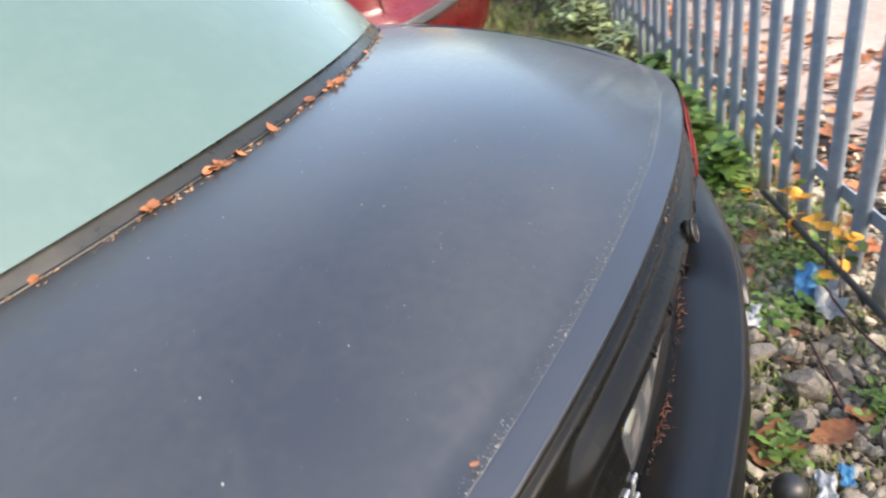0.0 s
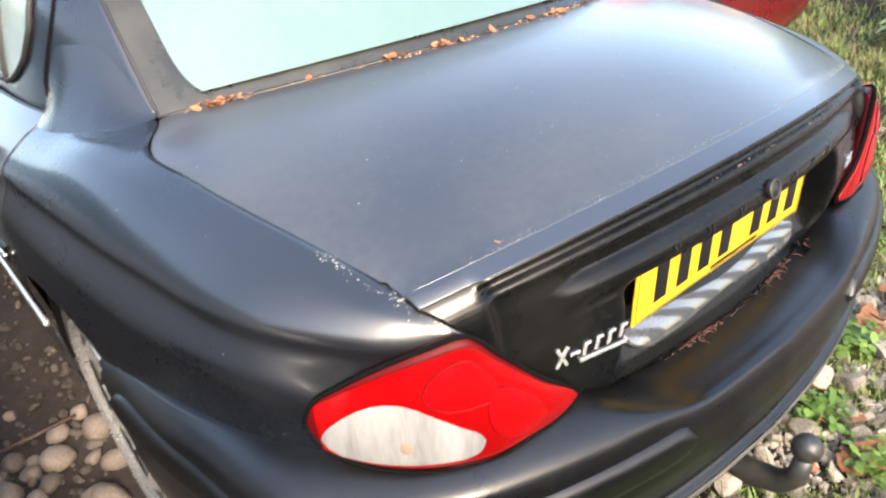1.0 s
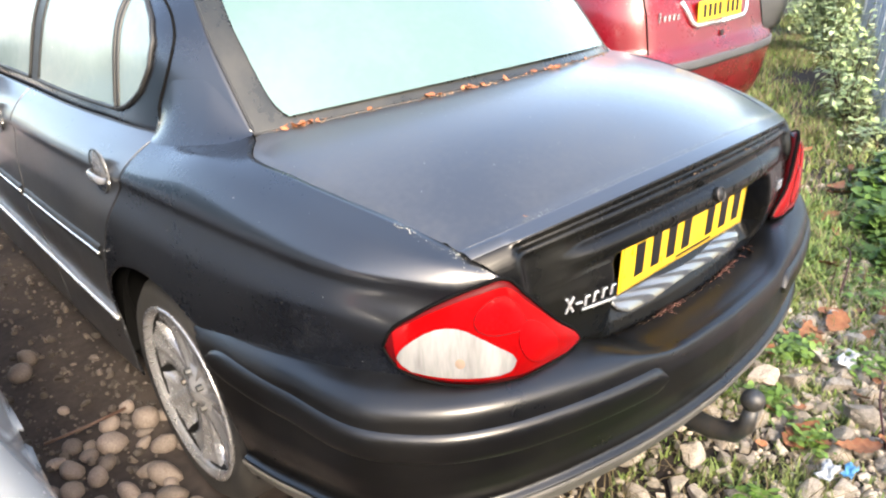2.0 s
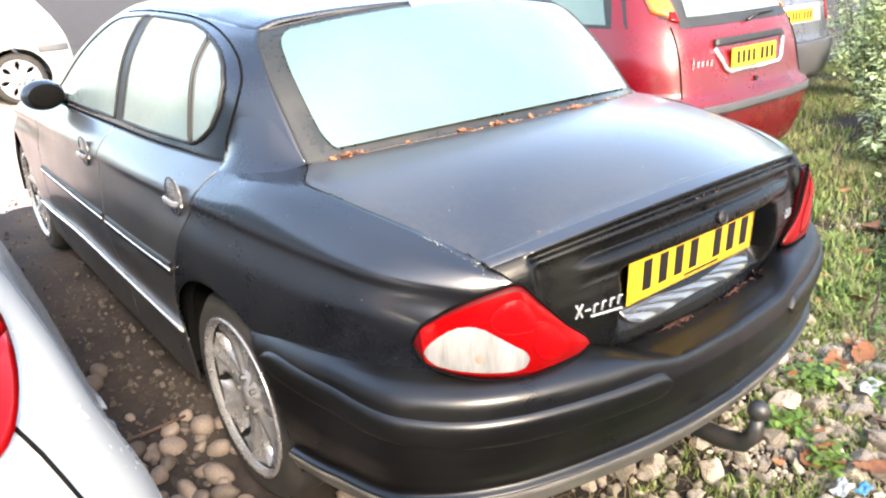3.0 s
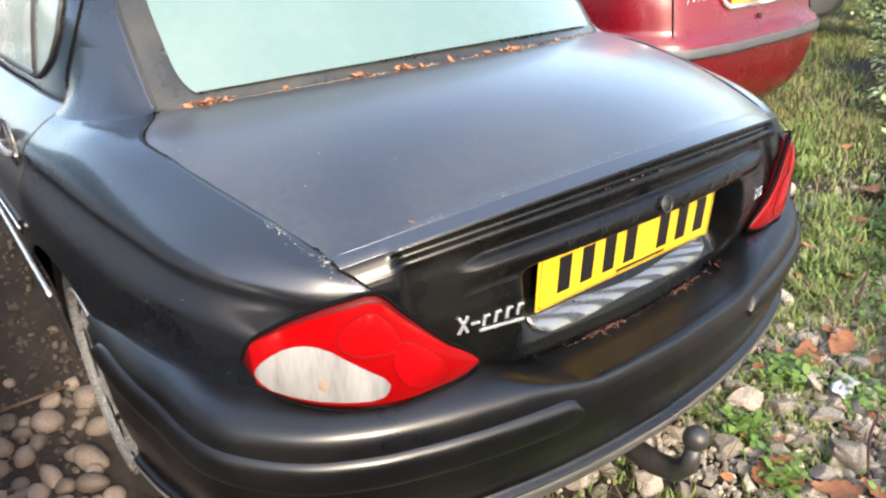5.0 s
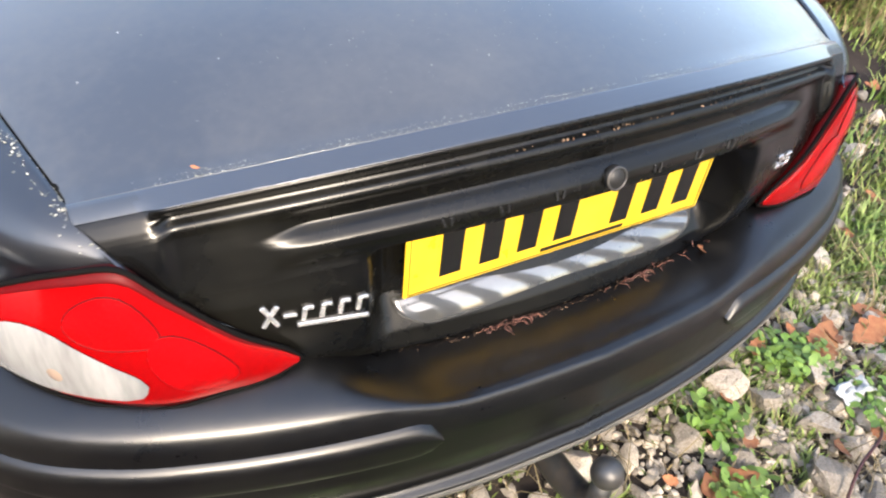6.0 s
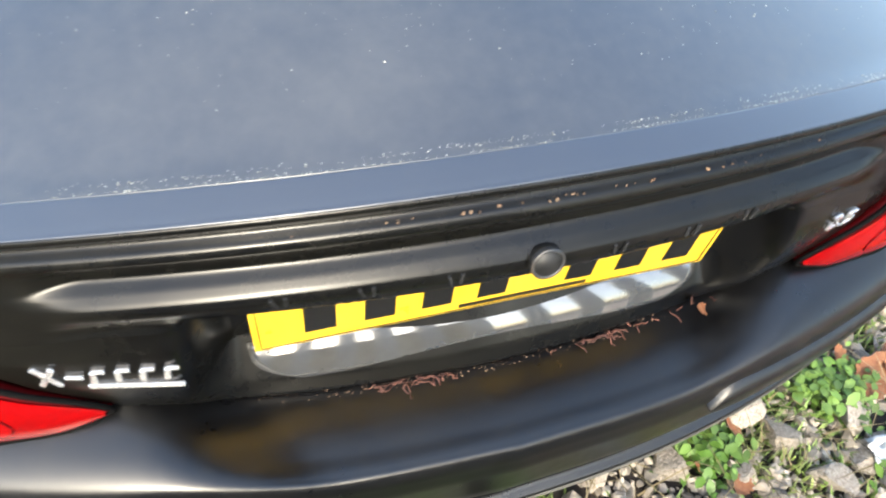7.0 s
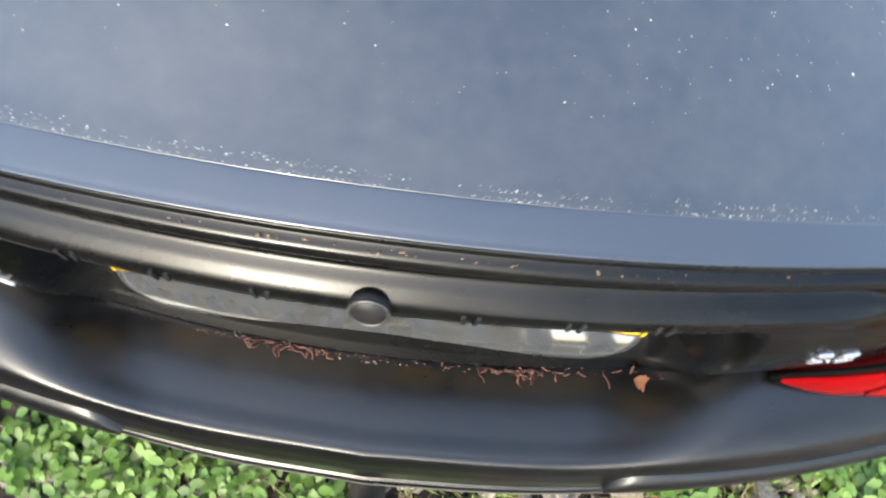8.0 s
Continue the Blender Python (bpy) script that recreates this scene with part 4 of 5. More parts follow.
bmesh.ops.create_uvsphere(bm, u_segments=24, v_segments=16, radius=.0265, matrix=Matrix.Translation((0, .043, .452)))
part("tow_ball", bm, M_STEEL, tow, "", True)

# ---- neighbouring cars ----
STATIONS = ((0, 0, 0), (.55, .015, 0), (.84, .07, 0), (.965, .20, 0), (1.0, .60, 0), (1.0, 0, .80), (.95, 0, .28), (.70, 0, .06), (0, 0, 0))


class Shell:
    """A car body of level sections: rows of (height, half width, rear end, front end)."""

    def __init__(self, rows):
        self.rows = rows
        lines = []
        for z, hw, yr, yf in rows:
            lines.append([(-hw * a, (yr + b) if k < 5 else (yf - f), z) for k, (a, b, f) in enumerate(STATIONS)])
        self.loft = Loft(lines)
        self.g = np.linspace(0, 1, 500)

    def v(self, z):
        return np.interp(z, [r[0] for r in self.rows], self.loft.vk)

    def rear(self, xs, zs, lift=0.004):
        """Points of the tail at distances xs from the middle and heights zs (same shape)."""
        xs, zs = np.broadcast_arrays(np.asarray(xs, float), np.asarray(zs, float))
        out = np.empty(xs.shape + (3,))
        for i in np.ndindex(xs.shape):
            row = self.loft.at(self.g[:200], np.full(200, self.v(zs[i])))
            k = int(np.argmin(row[:, 0]))
            u = np.interp(abs(xs[i]), -row[:k + 1, 0], self.g[:k + 1])
            p = self.loft.at(np.array([u]), np.array([self.v(zs[i])]))[0]
            nn = self.loft.normal(np.array([u]), np.array([self.v(zs[i])]))[0]
            nn = nn if nn[1] < 0 else -nn
            p = p + nn * lift
            out[i] = (-p[0] if xs[i] > 0 else p[0], p[1], p[2])
        return out

    def flank(self, ys, zs, sgn=-1, lift=0.004):
        ys, zs = np.broadcast_arrays(np.asarray(ys, float), np.asarray(zs, float))
        out = np.empty(ys.shape + (3,))
        for i in np.ndindex(ys.shape):
            row = self.loft.at(self.g, np.full(500, self.v(zs[i])))
            u = np.interp(ys[i], np.maximum.accumulate(row[:, 1]), self.g)
            p = self.loft.at(np.array([u]), np.array([self.v(zs[i])]))[0]
            out[i] = ((p[0] - lift) * -sgn, p[1], p[2])
        return out


def quad(fn, a, b, c, d, n=10, m=10):
    """A patch between four corners (first coordinate, height), counter-clockwise from the lower inner one."""
    S, T = np.meshgrid(np.linspace(0, 1, n), np.linspace(0, 1, m), indexing="ij")
    A = [a[k] * (1 - S) * (1 - T) + b[k] * S * (1 - T) + c[k] * S * T + d[k] * (1 - S) * T for k in (0, 1)]
    return fn(A[0], A[1])


def shell_car(name, label, paint, x, y, rz, rows, split=None, low=None, wheels=(.72, 3.35), wr=.305):
    c = thing(name, label, "car", x, y, 0, rz)
    sh = Shell(rows)
    holes = [(wy, wr + .01, wr + .05) for wy in wheels]
    n = 0 if split is None else sh.v(split)
    if split:
        panel("lower_body", both_sides(sh.loft, np.linspace(-1, 1, 161), np.linspace(0, n, 24)), low or paint, c, 0.006, "", holes, core=(0, 2, .6))
    panel("body", both_sides(sh.loft, np.linspace(-1, 1, 201), np.linspace(n, 1, 60)), paint, c, 0.006, "", holes, core=(0, 2, .6))
    hw = max(r[1] for r in rows)
    for sx in (-1, 1):
        for wy in wheels:
            wheel("wheel", (hw - .11) * sx, wy, wr, c, sx, wr)
    bm = bmesh.new()
    box_bm(bm, (hw * 1.5, rows[1][3] - rows[1][2] - .5, .1), pose(0, (rows[1][3] + rows[1][2]) / 2, .27), .03)
    part("floor_pan", bm, M_SEAM, c)
    return c, sh


def plate_on(c, sh, z, w=.52, h=.111, lift=.012):
    p = new("number_plate")
    p.parent = c
    y = sh.rear(0.0, z)[1] - lift
    for nm, size, off, m in (("plate_board", (w, .006, h), (0, 0), M_PLATE), *[("plate_bar", (.034, .002, .072), (a, -.004), M_INK) for a in (-.19, -.13, -.07, -.01, .09, .15, .21)]):
        bm = bmesh.new()
        box_bm(bm, size, pose(off[0], y + off[1], z, -4, 0, 0))
        part(nm, bm, m, p)
    return y


# red hatchback
RH = [(.20, .78, .12, 4.0), (.30, .82, .05, 4.10), (.45, .845, .015, 4.14), (.585, .85, .0, 4.15), (.595, .852, -.004, 4.15), (.65, .85, .0, 4.12), (.675, .845, .02, 4.1), (.69, .835, .055, 4.08), (.77, .835, .080, 4.05), (.90, .825, .115, 3.95),
      (1.00, .80, .150, 3.6), (1.06, .785, .18, 3.2), (1.20, .72, .27, 2.95), (1.34, .64, .38, 2.65), (1.40, .56, .47, 2.4), (1.43, .40, .60, 2.2), (1.44, .004, .9, 1.9)]
red, sh = shell_car("hatchback", "red hatchback car, dusty, parked on grass", M_CRIMSON, 2.84, 1.59, 1.0, RH)
panel("rear_window", quad(lambda a, b: sh.rear(a, b, .007), (-.54, 1.125), (.54, 1.125), (.45, 1.37), (-.45, 1.37), 21, 10), M_MIST, red, 0, "pale misted rear window")
panel("window_border", quad(lambda a, b: sh.rear(a, b, .003), (-.62, 1.065), (.62, 1.065), (.50, 1.40), (-.50, 1.40), 25, 12), M_TRIM, red, 0, "black border round the rear window")
for s in (-1, 1):
    panel("pillar_glass", quad(sh.rear, (.59 * s, 1.10), (.68 * s, 1.13), (.60 * s, 1.37), (.49 * s, 1.37), 8, 10), M_TRIM, red, 0, "black window surround")
    panel("tail_lamp", quad(lambda a, b: sh.rear(a, b, .010), (.605 * s, 1.11), (.690 * s, 1.15), (.605 * s, 1.40), (.55 * s, 1.40), 8, 12), M_AMBER, red, 0.01, "tall orange and red pillar lamp")
    panel("lamp_tip", quad(lambda a, b: sh.rear(a, b, .014), (.61 * s, 1.10), (.65 * s, 1.115), (.63 * s, 1.15), (.60 * s, 1.15), 6, 6), M_RED, red, 0.005)
    panel("side_window", quad(lambda a, b: sh.flank(a, b, s), (.62, 1.09), (1.50, 1.07), (1.40, 1.35), (.78, 1.35), 14, 10), M_SCREEN, red, 0, "misted side window")
    panel("window_frame", quad(lambda a, b: sh.flank(a, b, s, .002), (.46, 1.07), (3.1, 1.02), (2.5, 1.38), (.64, 1.38), 20, 10), M_TRIM, red, 0)
    panel("door_window", quad(lambda a, b: sh.flank(a, b, s), (1.58, 1.07), (2.9, 1.04), (2.45, 1.35), (1.50, 1.35), 14, 10), M_SCREEN, red, 0, "misted side window")
    pts = np.concatenate([quad(sh.rear, (.700 * s, .695), (.700 * s, .695), (.662 * s, 1.08), (.662 * s, 1.08), 1, 14)[0]])
    tube("tailgate_gap", pts, .004, M_SEAM, red, "", 6)
py = plate_on(red, sh, .875)
panel("rub_strip", quad(lambda a, b: sh.rear(a, b, .008), (-.80, .59), (.80, .59), (.80, .64), (-.80, .64), 41, 5), M_DARKGREY, red, 0.006, "dark grey bumper strip")
panel("tailgate_handle", quad(lambda a, b: sh.rear(a, b, .022), (-.40, .945), (.40, .945), (.385, .985), (-.385, .985), 21, 5), M_TRIM, red, 0.02, "dark grey grip moulding")
for s in (-1, 1):
    tube("plate_surround", sh.rear(np.array([.40, .36, .33, .29, 0]) * s, np.array([.935, .87, .82, .80, .795]), .008), .014, M_CHROME, red, "pale bright plate surround")
for dx, w, h, dz in ((0, .009, .070, 0), (.012, .020, .009, .010), (.042, .026, .032, 0), (.082, .026, .032, 0), (.122, .026, .032, 0), (.160, .022, .032, 0)):
    xx = -.60 + dx
    p = sh.rear(xx, .86 + dz, .004)
    bm = bmesh.new()
    box_bm(bm, (w, .005, h), Matrix.Translation(p) @ pose(0, 0, 0, 0, 0, 10))
    part("badge_stroke", bm, M_CHROME, red)
tube("wiper", sh.rear(np.array([0.0, .15, .34]), np.array([1.06, 1.10, 1.10]), .02), .009, M_TRIM, red)
bm = bmesh.new()
bmesh.ops.create_cone(bm, cap_ends=True, segments=20, radius1=.016, radius2=.016, depth=.008, matrix=pose(0.0, float(sh.rear(0.0, .735)[1]) - .004, .735, 90, 0, 0))
part("lock", bm, M_TRIM, red)

# grey estate beyond
SE = [(.22, .80, .12, 4.4), (.32, .84, .03, 4.5), (.55, .86, .0, 4.55), (.62, .86, .01, 4.5), (.64, .85, .06, 4.5), (.80, .85, .09, 4.4), (.98, .82, .13, 3.6), (1.05, .80, .16, 3.3), (1.30, .70, .30, 2.8), (1.42, .60, .40, 2.5), (1.46, .3, .6, 2.2), (1.47, .004, .9, 1.9)]
est, sh = shell_car("estate_car", "grey silver estate car with dark bumper, parked on grass", M_SILVER, 5.58, 2.66, 0, SE, .63, M_DARKGREY, (.95, 3.6))
panel("rear_window", quad(sh.rear, (-.60, 1.02), (.60, 1.02), (.5, 1.36), (-.5, 1.36), 15, 8), M_SCREEN, est, 0)
plate_on(est, sh, .87)
panel("plate_panel", quad(lambda a, b: sh.rear(a, b, .008), (-.45, .79), (.45, .79), (.45, .96), (-.45, .96), 15, 6), M_RAG, est, 0.004, "pale panel behind the plate")
for s in (-1, 1):
    panel("tail_lamp", quad(lambda a, b: sh.rear(a, b, .010), (.60 * s, .80), (.82 * s, .80), (.80 * s, .98), (.62 * s, .98), 8, 8), M_RED, est, 0.01)
    panel("side_window", quad(lambda a, b: sh.flank(a, b, s), (.5, 1.03), (3.0, 1.03), (2.4, 1.36), (.7, 1.36), 14, 8), M_SCREEN, est, 0)

# white hatchback close beside the saloon
WH = [(.20, .80, .16, 3.9), (.35, .85, .05, 4.0), (.55, .865, .0, 4.0), (.70, .845, .03, 3.95), (.82, .805, .10, 3.9), (.92, .780, .20, 3.6), (1.00, .755, .27, 3.2), (1.20, .69, .38, 2.8), (1.40, .60, .52, 2.4), (1.46, .5, .68, 2.2), (1.48, .004, 1.0, 1.9)]
wht, sh = shell_car("white_hatchback", "white hatchback car parked close beside the dark saloon", M_WHITE, -2.11, .06, 0, WH, None, None, (.70, 3.2))
panel("rear_window", quad(sh.rear, (-.55, 1.05), (.55, 1.05), (.45, 1.38), (-.45, 1.38), 15, 8), M_SCREEN, wht, 0)
for s in (-1, 1):
    ring = np.linspace(0, 2 * math.pi, 33)
    rad = np.linspace(.03, 1, 8)[:, None]
    panel("tail_lamp", sh.rear((.640 + .072 * rad * np.cos(ring)) * s, 1.0 + .095 * rad * np.sin(ring), .012), M_RED, wht, 0.012, "rounded red rear lamp")
    panel("smoked_lamp", sh.rear((.636 + .074 * rad * np.cos(ring)) * s, 1.105 + .075 * rad * np.sin(ring), .012), M_SMOKE, wht, 0.012, "smoked upper rear lamp")
    panel("pillar_window", quad(lambda a, b: sh.rear(a, b, .006), (.60 * s, 1.15), (.70 * s, 1.13), (.63 * s, 1.36), (.55 * s, 1.36), 8, 8), M_FRIT, wht, 0, "dark corner window")
    panel("side_window", quad(lambda a, b: sh.flank(a, b, s), (.75, 1.04), (2.7, 1.0), (2.2, 1.38), (.9, 1.38), 14, 8), M_SCREEN, wht, 0)
    tube("bumper_gap", sh.rear(np.array([.676, .691, .706, .720, .734, .748, .760]) * s, np.array([.942, .912, .880, .848, .816, .784, .752]), .001), .0035, M_SEAM, wht, "", 6)
    bm = bmesh.new()
    p = sh.flank(1.55, .86, s)
    box_bm(bm, (.045, .17, .04), Matrix.Translation(p), .015)
    part("door_handle", bm, M_CHROME, wht, "", True)

# far white car seen from the side
FW = [(.20, .78, .15, 3.9), (.35, .84, .05, 4.05), (.50, .86, .0, 4.1), (.65, .86, .02, 4.08), (.80, .85, .06, 3.9), (.93, .82, .12, 3.3), (1.00, .80, .16, 2.95), (1.22, .73, .32, 2.6), (1.40, .64, .50, 2.2), (1.46, .4, .7, 2.0), (1.47, .004, 1.0, 1.8)]
far, sh = shell_car("far_white_car", "white car parked across the dusty yard", M_WHITE, 0.80, 10.2, 90, FW, None, None, (.72, 3.25))
for s in (-1, 1):
    panel("side_window", quad(lambda a, b: sh.flank(a, b, s), (.6, 1.0), (2.75, .98), (2.15, 1.36), (.8, 1.36), 14, 8), M_SCREEN, far, 0)
    panel("side_moulding", quad(lambda a, b: sh.flank(a, b, s, .008), (.10, .60), (.46, .60), (.46, .68), (.10, .68), 10, 5), M_DARKGREY, far, 0.01)

# ---- ground ----
rng = random.Random(5)
gx = np.concatenate([[-400, -120, -40, -15], np.linspace(-8, 10, 121), [18, 40, 120, 400]])
gy = np.concatenate([[-400, -120, -40, -12], np.linspace(-6, 12, 121), [20, 45, 120, 400]])


def ground_z(x, y):
    if not (-12 < x < 14 and -10 < y < 16):
        return 0.0
    return 0.022 * noise.noise((x * 0.9, y * 0.9, 3)) + 0.010 * noise.noise((x * 4, y * 4, 1)) + 0.005 + 0.035 * float(smooth01(-y + 0.43 * x, -0.55, 0.3))


GP = np.array([[(x, y, ground_z(x, y)) for y in gy] for x in gx])
V, F = sheet(GP)
ground = link("ground", V, [f[::-1] for f in F], M_SOIL)
tagged(ground, "damp brown stony soil with paler dusty patches", "ground", kind="structure")
# dusty pale track across the yard ahead, and bare ground past the fence
for nm, x0, x1, y0, y1, lab in (("track", -9.0, 9.0, 4.5, 12.0, "pale pinkish dusty track across the yard"), ("bare_ground", 0.9, 9.5, -5.8, 2.2, "pale sandy bare ground past the fence")):
    P = []
    for a in np.linspace(0, 1, 90):
        row = []
        for b in np.linspace(0, 1, 60):
            x, y = x0 + (x1 - x0) * a, y0 + (y1 - y0) * b
            if nm == "bare_ground":
                top = -.22 + .43 * (x - 1.06) - .25
                y = y0 + (top - y0) * b
            edge = min(a, 1 - a, b, 1 - b)
            row.append((x + 0.25 * noise.noise((a * 9, b * 9, 2)), y + 0.3 * noise.noise((a * 9, b * 9, 7)) * (0.3 if nm == "bare_ground" else 1), ground_z(x, y) + 0.03 * float(smooth01(edge, 0, 0.05)) - 0.022))
        P.append(row)
    V, F = sheet(np.array(P))
    tagged(link(nm, V, F, M_PINK), lab, "ground", kind="structure")


# ---- palisade fence ----
fence = thing("palisade_fence", "galvanised steel palisade fence with weathered grey pales", "fence")
FD = Vector((1, .43, 0)).normalized()
FN = Vector((-FD.y, FD.x, 0))
F0 = Vector((1.06, -.22, 0))
fang = math.degrees(math.atan2(FD.y, FD.x))


def pale_mesh():
    prof = [(-.034, -.012), (-.022, .0), (-.010, .010), (.010, .010), (.022, .0), (.034, -.012)]
    rows = [(0, 1), (.2, 1), (1.62, 1), (1.72, .75), (1.80, .15)]
    V, F = [], []
    for z, w in rows:
        for x, y in prof:
            V.append((x * w, y, z))
    for i in range(len(rows) - 1):
        for j in range(5):
            F.append((i * 6 + j, i * 6 + j + 1, (i + 1) * 6 + j + 1, (i + 1) * 6 + j))
    ob = link("pale", V, F, M_GALV, fence)
    md = ob.modifiers.new("thickness", "SOLIDIFY")
    md.thickness = 0.003
    return ob


first = pale_mesh()
for i in range(-28, 60):
    p = F0 + FD * (i * 0.152)
    ob = first if i == -28 else first.copy()
    if ob is not first:
        scene.collection.objects.link(ob)
    ob.matrix_basis = pose(p.x, p.y, 0.0, rng.uniform(-.8, .8), rng.uniform(-1, 1), fang)
for z in (.28, 1.45):
    a, b = F0 - FN * .02 - FD * 4.5, F0 - FN * .02 + FD * 9.2
    bm = bmesh.new()
    mid = (a + b) / 2
    box_bm(bm, ((b - a).length, .006, .045), pose(mid.x, mid.y, z, 0, 0, fang))
    part("rail", bm, M_GALV, fence)
bar = thing("steel_bar", "dark rusty steel bar lying along the fence foot", "bar")
a, b = F0 + FN * .07 - FD * 1.6, F0 + FN * .06 + FD * .62
tube("bar", [(a.x, a.y, .14), ((a.x + b.x) / 2, (a.y + b.y) / 2, .135), (b.x, b.y, .12)], .011, M_STEEL, bar)

# ---- stones ----


def stone_mesh(seed, angular, sub=2):
    bm = bmesh.new()
    bmesh.ops.create_icosphere(bm, subdivisions=sub, radius=1)
    r = random.Random(seed)
    planes = [(Vector((r.gauss(0, 1), r.gauss(0, 1), r.gauss(0, 1))).normalized(), r.uniform(0.38, 0.80)) for _ in range(11 if angular else 3)]
    sc = Vector((r.uniform(.85, 1.25), r.uniform(.75, 1.0), r.uniform(.5, .8)))
    for v in bm.verts:
        p = v.co.copy()
        for n, d in planes:
            k = p.dot(n) - d
            if k > 0:
                p -= n * k * (0.95 if angular else 0.5)
        p *= 1 + (0.10 if angular else 0.05) * noise.noise(v.co * 1.7 + Vector((seed, 0, 0))) + (0.04 if angular else 0.01) * noise.noise(v.co * 5 + Vector((seed, 0, 0)))
        v.co = Vector((p.x * sc.x, p.y * sc.y, p.z * sc.z))
    me = bpy.data.meshes.new("stone")
    bm.to_mesh(me)
    bm.free()
    me.materials.append(M_STONE if angular else M_COBBLE)
    if not angular:
        me.polygons.foreach_set("use_smooth", [True] * len(me.polygons))
    return me


ANGULAR = [stone_mesh(i, True, 3) for i in range(12)]
ROUND = [stone_mesh(50 + i, False) for i in range(8)]


def fence_side(x, y):
    """Distance in front of the fence."""
    return (Vector((x, y, 0)) - F0).dot(FN)


def free_spot(x, y):
    """Off the tyres."""
    return not any(abs(x - sx * .765) < .13 and abs(y - wy) < .22 for sx in (-1, 1) for wy in (REAR_Y, FRONT_Y))


placed = []


def scatter(n, area, size, meshes, label, group, tries=40, name="stone", tight=0.72):
    x0, x1, y0, y1 = area
    count = 0
    for _ in range(n * tries):
        if count >= n:
            break
        x, y, s = rng.uniform(x0, x1), rng.uniform(y0, y1), rng.uniform(*size) * rng.choice((1, 1, .8, .65))
        if fence_side(x, y) < .02 or not free_spot(x, y):
            continue
        if any((x - a) ** 2 + (y - b) ** 2 < ((s + r) * tight) ** 2 for a, b, r in placed):
            continue
        placed.append((x, y, s))
        ob = new(name, rng.choice(meshes))
        ob.matrix_world = pose(x, y, ground_z(x, y) + s * .28, rng.uniform(-25, 25), rng.uniform(-25, 25), rng.uniform(0, 360)) @ Matrix.Diagonal((s, s, s, 1))
        tagged(ob, label, "stone", group)
        count += 1


for x, y, s in ((.63, .24, .085), (.71, .18, .075), (.79, .07, .090), (.68, -.01, .080), (.55, .07, .070), (.90, .17, .080), (.48, -.04, .075), (.95, .02, .085), (.36, -.01, .065), (1.10, .16, .075), (.84, -.06, .070), (.74, -.13, .085), (1.02, -.12, .080), (.58, -.16, .075), (1.22, .03, .085), (1.12, -.02, .065), (.90, .08, .070), (1.30, .22, .080), (.42, .10, .065), (1.48, .30, .075), (.30, -.14, .070)):
    scatter(1, (x - .02, x + .02, y - .02, y + .02), (s * .74, s * .90), ANGULAR, "large pale angular limestone lump lying in the grass", "stones behind the bumper", tight=.6)
scatter(95, (-.1, 1.35, -.35, .50), (.036, .068), ANGULAR, "pale angular limestone lump lying in the grass", "stones behind the bumper")
scatter(62, (1.0, 3.0, -.1, 1.2), (.028, .055), ANGULAR, "pale angular limestone lump lying in the grass", "stones behind the bumper")
scatter(44, (-1.12, -.89, .66, 1.28), (.030, .048), ROUND, "tan rounded cobble lying beside the rear wheel", "cobbles by the wheel", tight=.62)
scatter(60, (-1.18, -.62, .58, 1.6), (.032, .055), ROUND, "tan rounded cobble lying beside the rear wheel", "cobbles by the wheel", tight=.66)
scatter(18, (-1.5, -.55, .30, 2.2), (.030, .055), ROUND, "tan rounded cobble lying beside the rear wheel", "cobbles by the wheel")
scatter(16, (-.95, .0, .02, .6), (.03, .05), ROUND, "tan rounded cobble lying below the bumper", "cobbles by the wheel")


def merged(name, items, label, category, material=None):
    """Many small copies of meshes as one object of uncountable stuff."""
    V, F, mats, off = [], [], [], 0
    for me, m in items:
        co = np.empty(len(me.vertices) * 3)
        me.vertices.foreach_get("co", co)
        co = co.reshape(-1, 3) @ np.array(m.to_3x3()).T + np.array(m.translation)
        V.append(co)
        F.extend(tuple(i + off for i in p.vertices) for p in me.polygons)
        off += len(co)
    ob = link(name, np.concatenate(V), F, material or items[0][0].materials[0], None, "", False)
    return tagged(ob, label, category, kind="stuff")


SMALL_A = [stone_mesh(i + 100, True, 1) for i in range(6)]
SMALL_R = [stone_mesh(i + 140, False, 1) for i in range(6)]
for me in SMALL_R:
    me.materials[0] = M_PEBBLE
items = []
while len(items) < 5600:
    x, y = rng.choice((rng.uniform(-.8, 3.2), rng.uniform(.3, 1.8))), rng.choice((rng.uniform(-.9, 1.0), rng.uniform(-.3, .5)))
    if fence_side(x, y) < -.5 or rng.random() > math.exp(-max(0, x - 1.6)):
        continue
    s = rng.uniform(.006, .030) * rng.choice((1, 1, .6))
    items.append((rng.choice(SMALL_A), pose(x, y, ground_z(x, y) + s * .3, rng.uniform(0, 90), rng.uniform(0, 90), rng.uniform(0, 360)) @ Matrix.Diagonal((s, s, s, 1))))
merged("gravel", items, "loose pale limestone gravel and chippings", "gravel", M_GRAVEL)
items = []
while len(items) < 5200:
    x, y = rng.uniform(-2.1, -.3), rng.uniform(.0, 5.2)
    if rng.random() > math.exp(-max(0, y - 1.8) * .6) or not free_spot(x, y):
        continue
    s = rng.uniform(.004, .020) * rng.choice((1, .6, .5))
    items.append((rng.choice(SMALL_R), pose(x, y, ground_z(x, y) + s * .3, rng.uniform(0, 90), rng.uniform(0, 90), rng.uniform(0, 360)) @ Matrix.Diagonal((s, s, s, 1))))
merged("pebbles", items, "brown pebbles and grit on the soil", "gravel")

# ---- grass, weeds, leaves ----


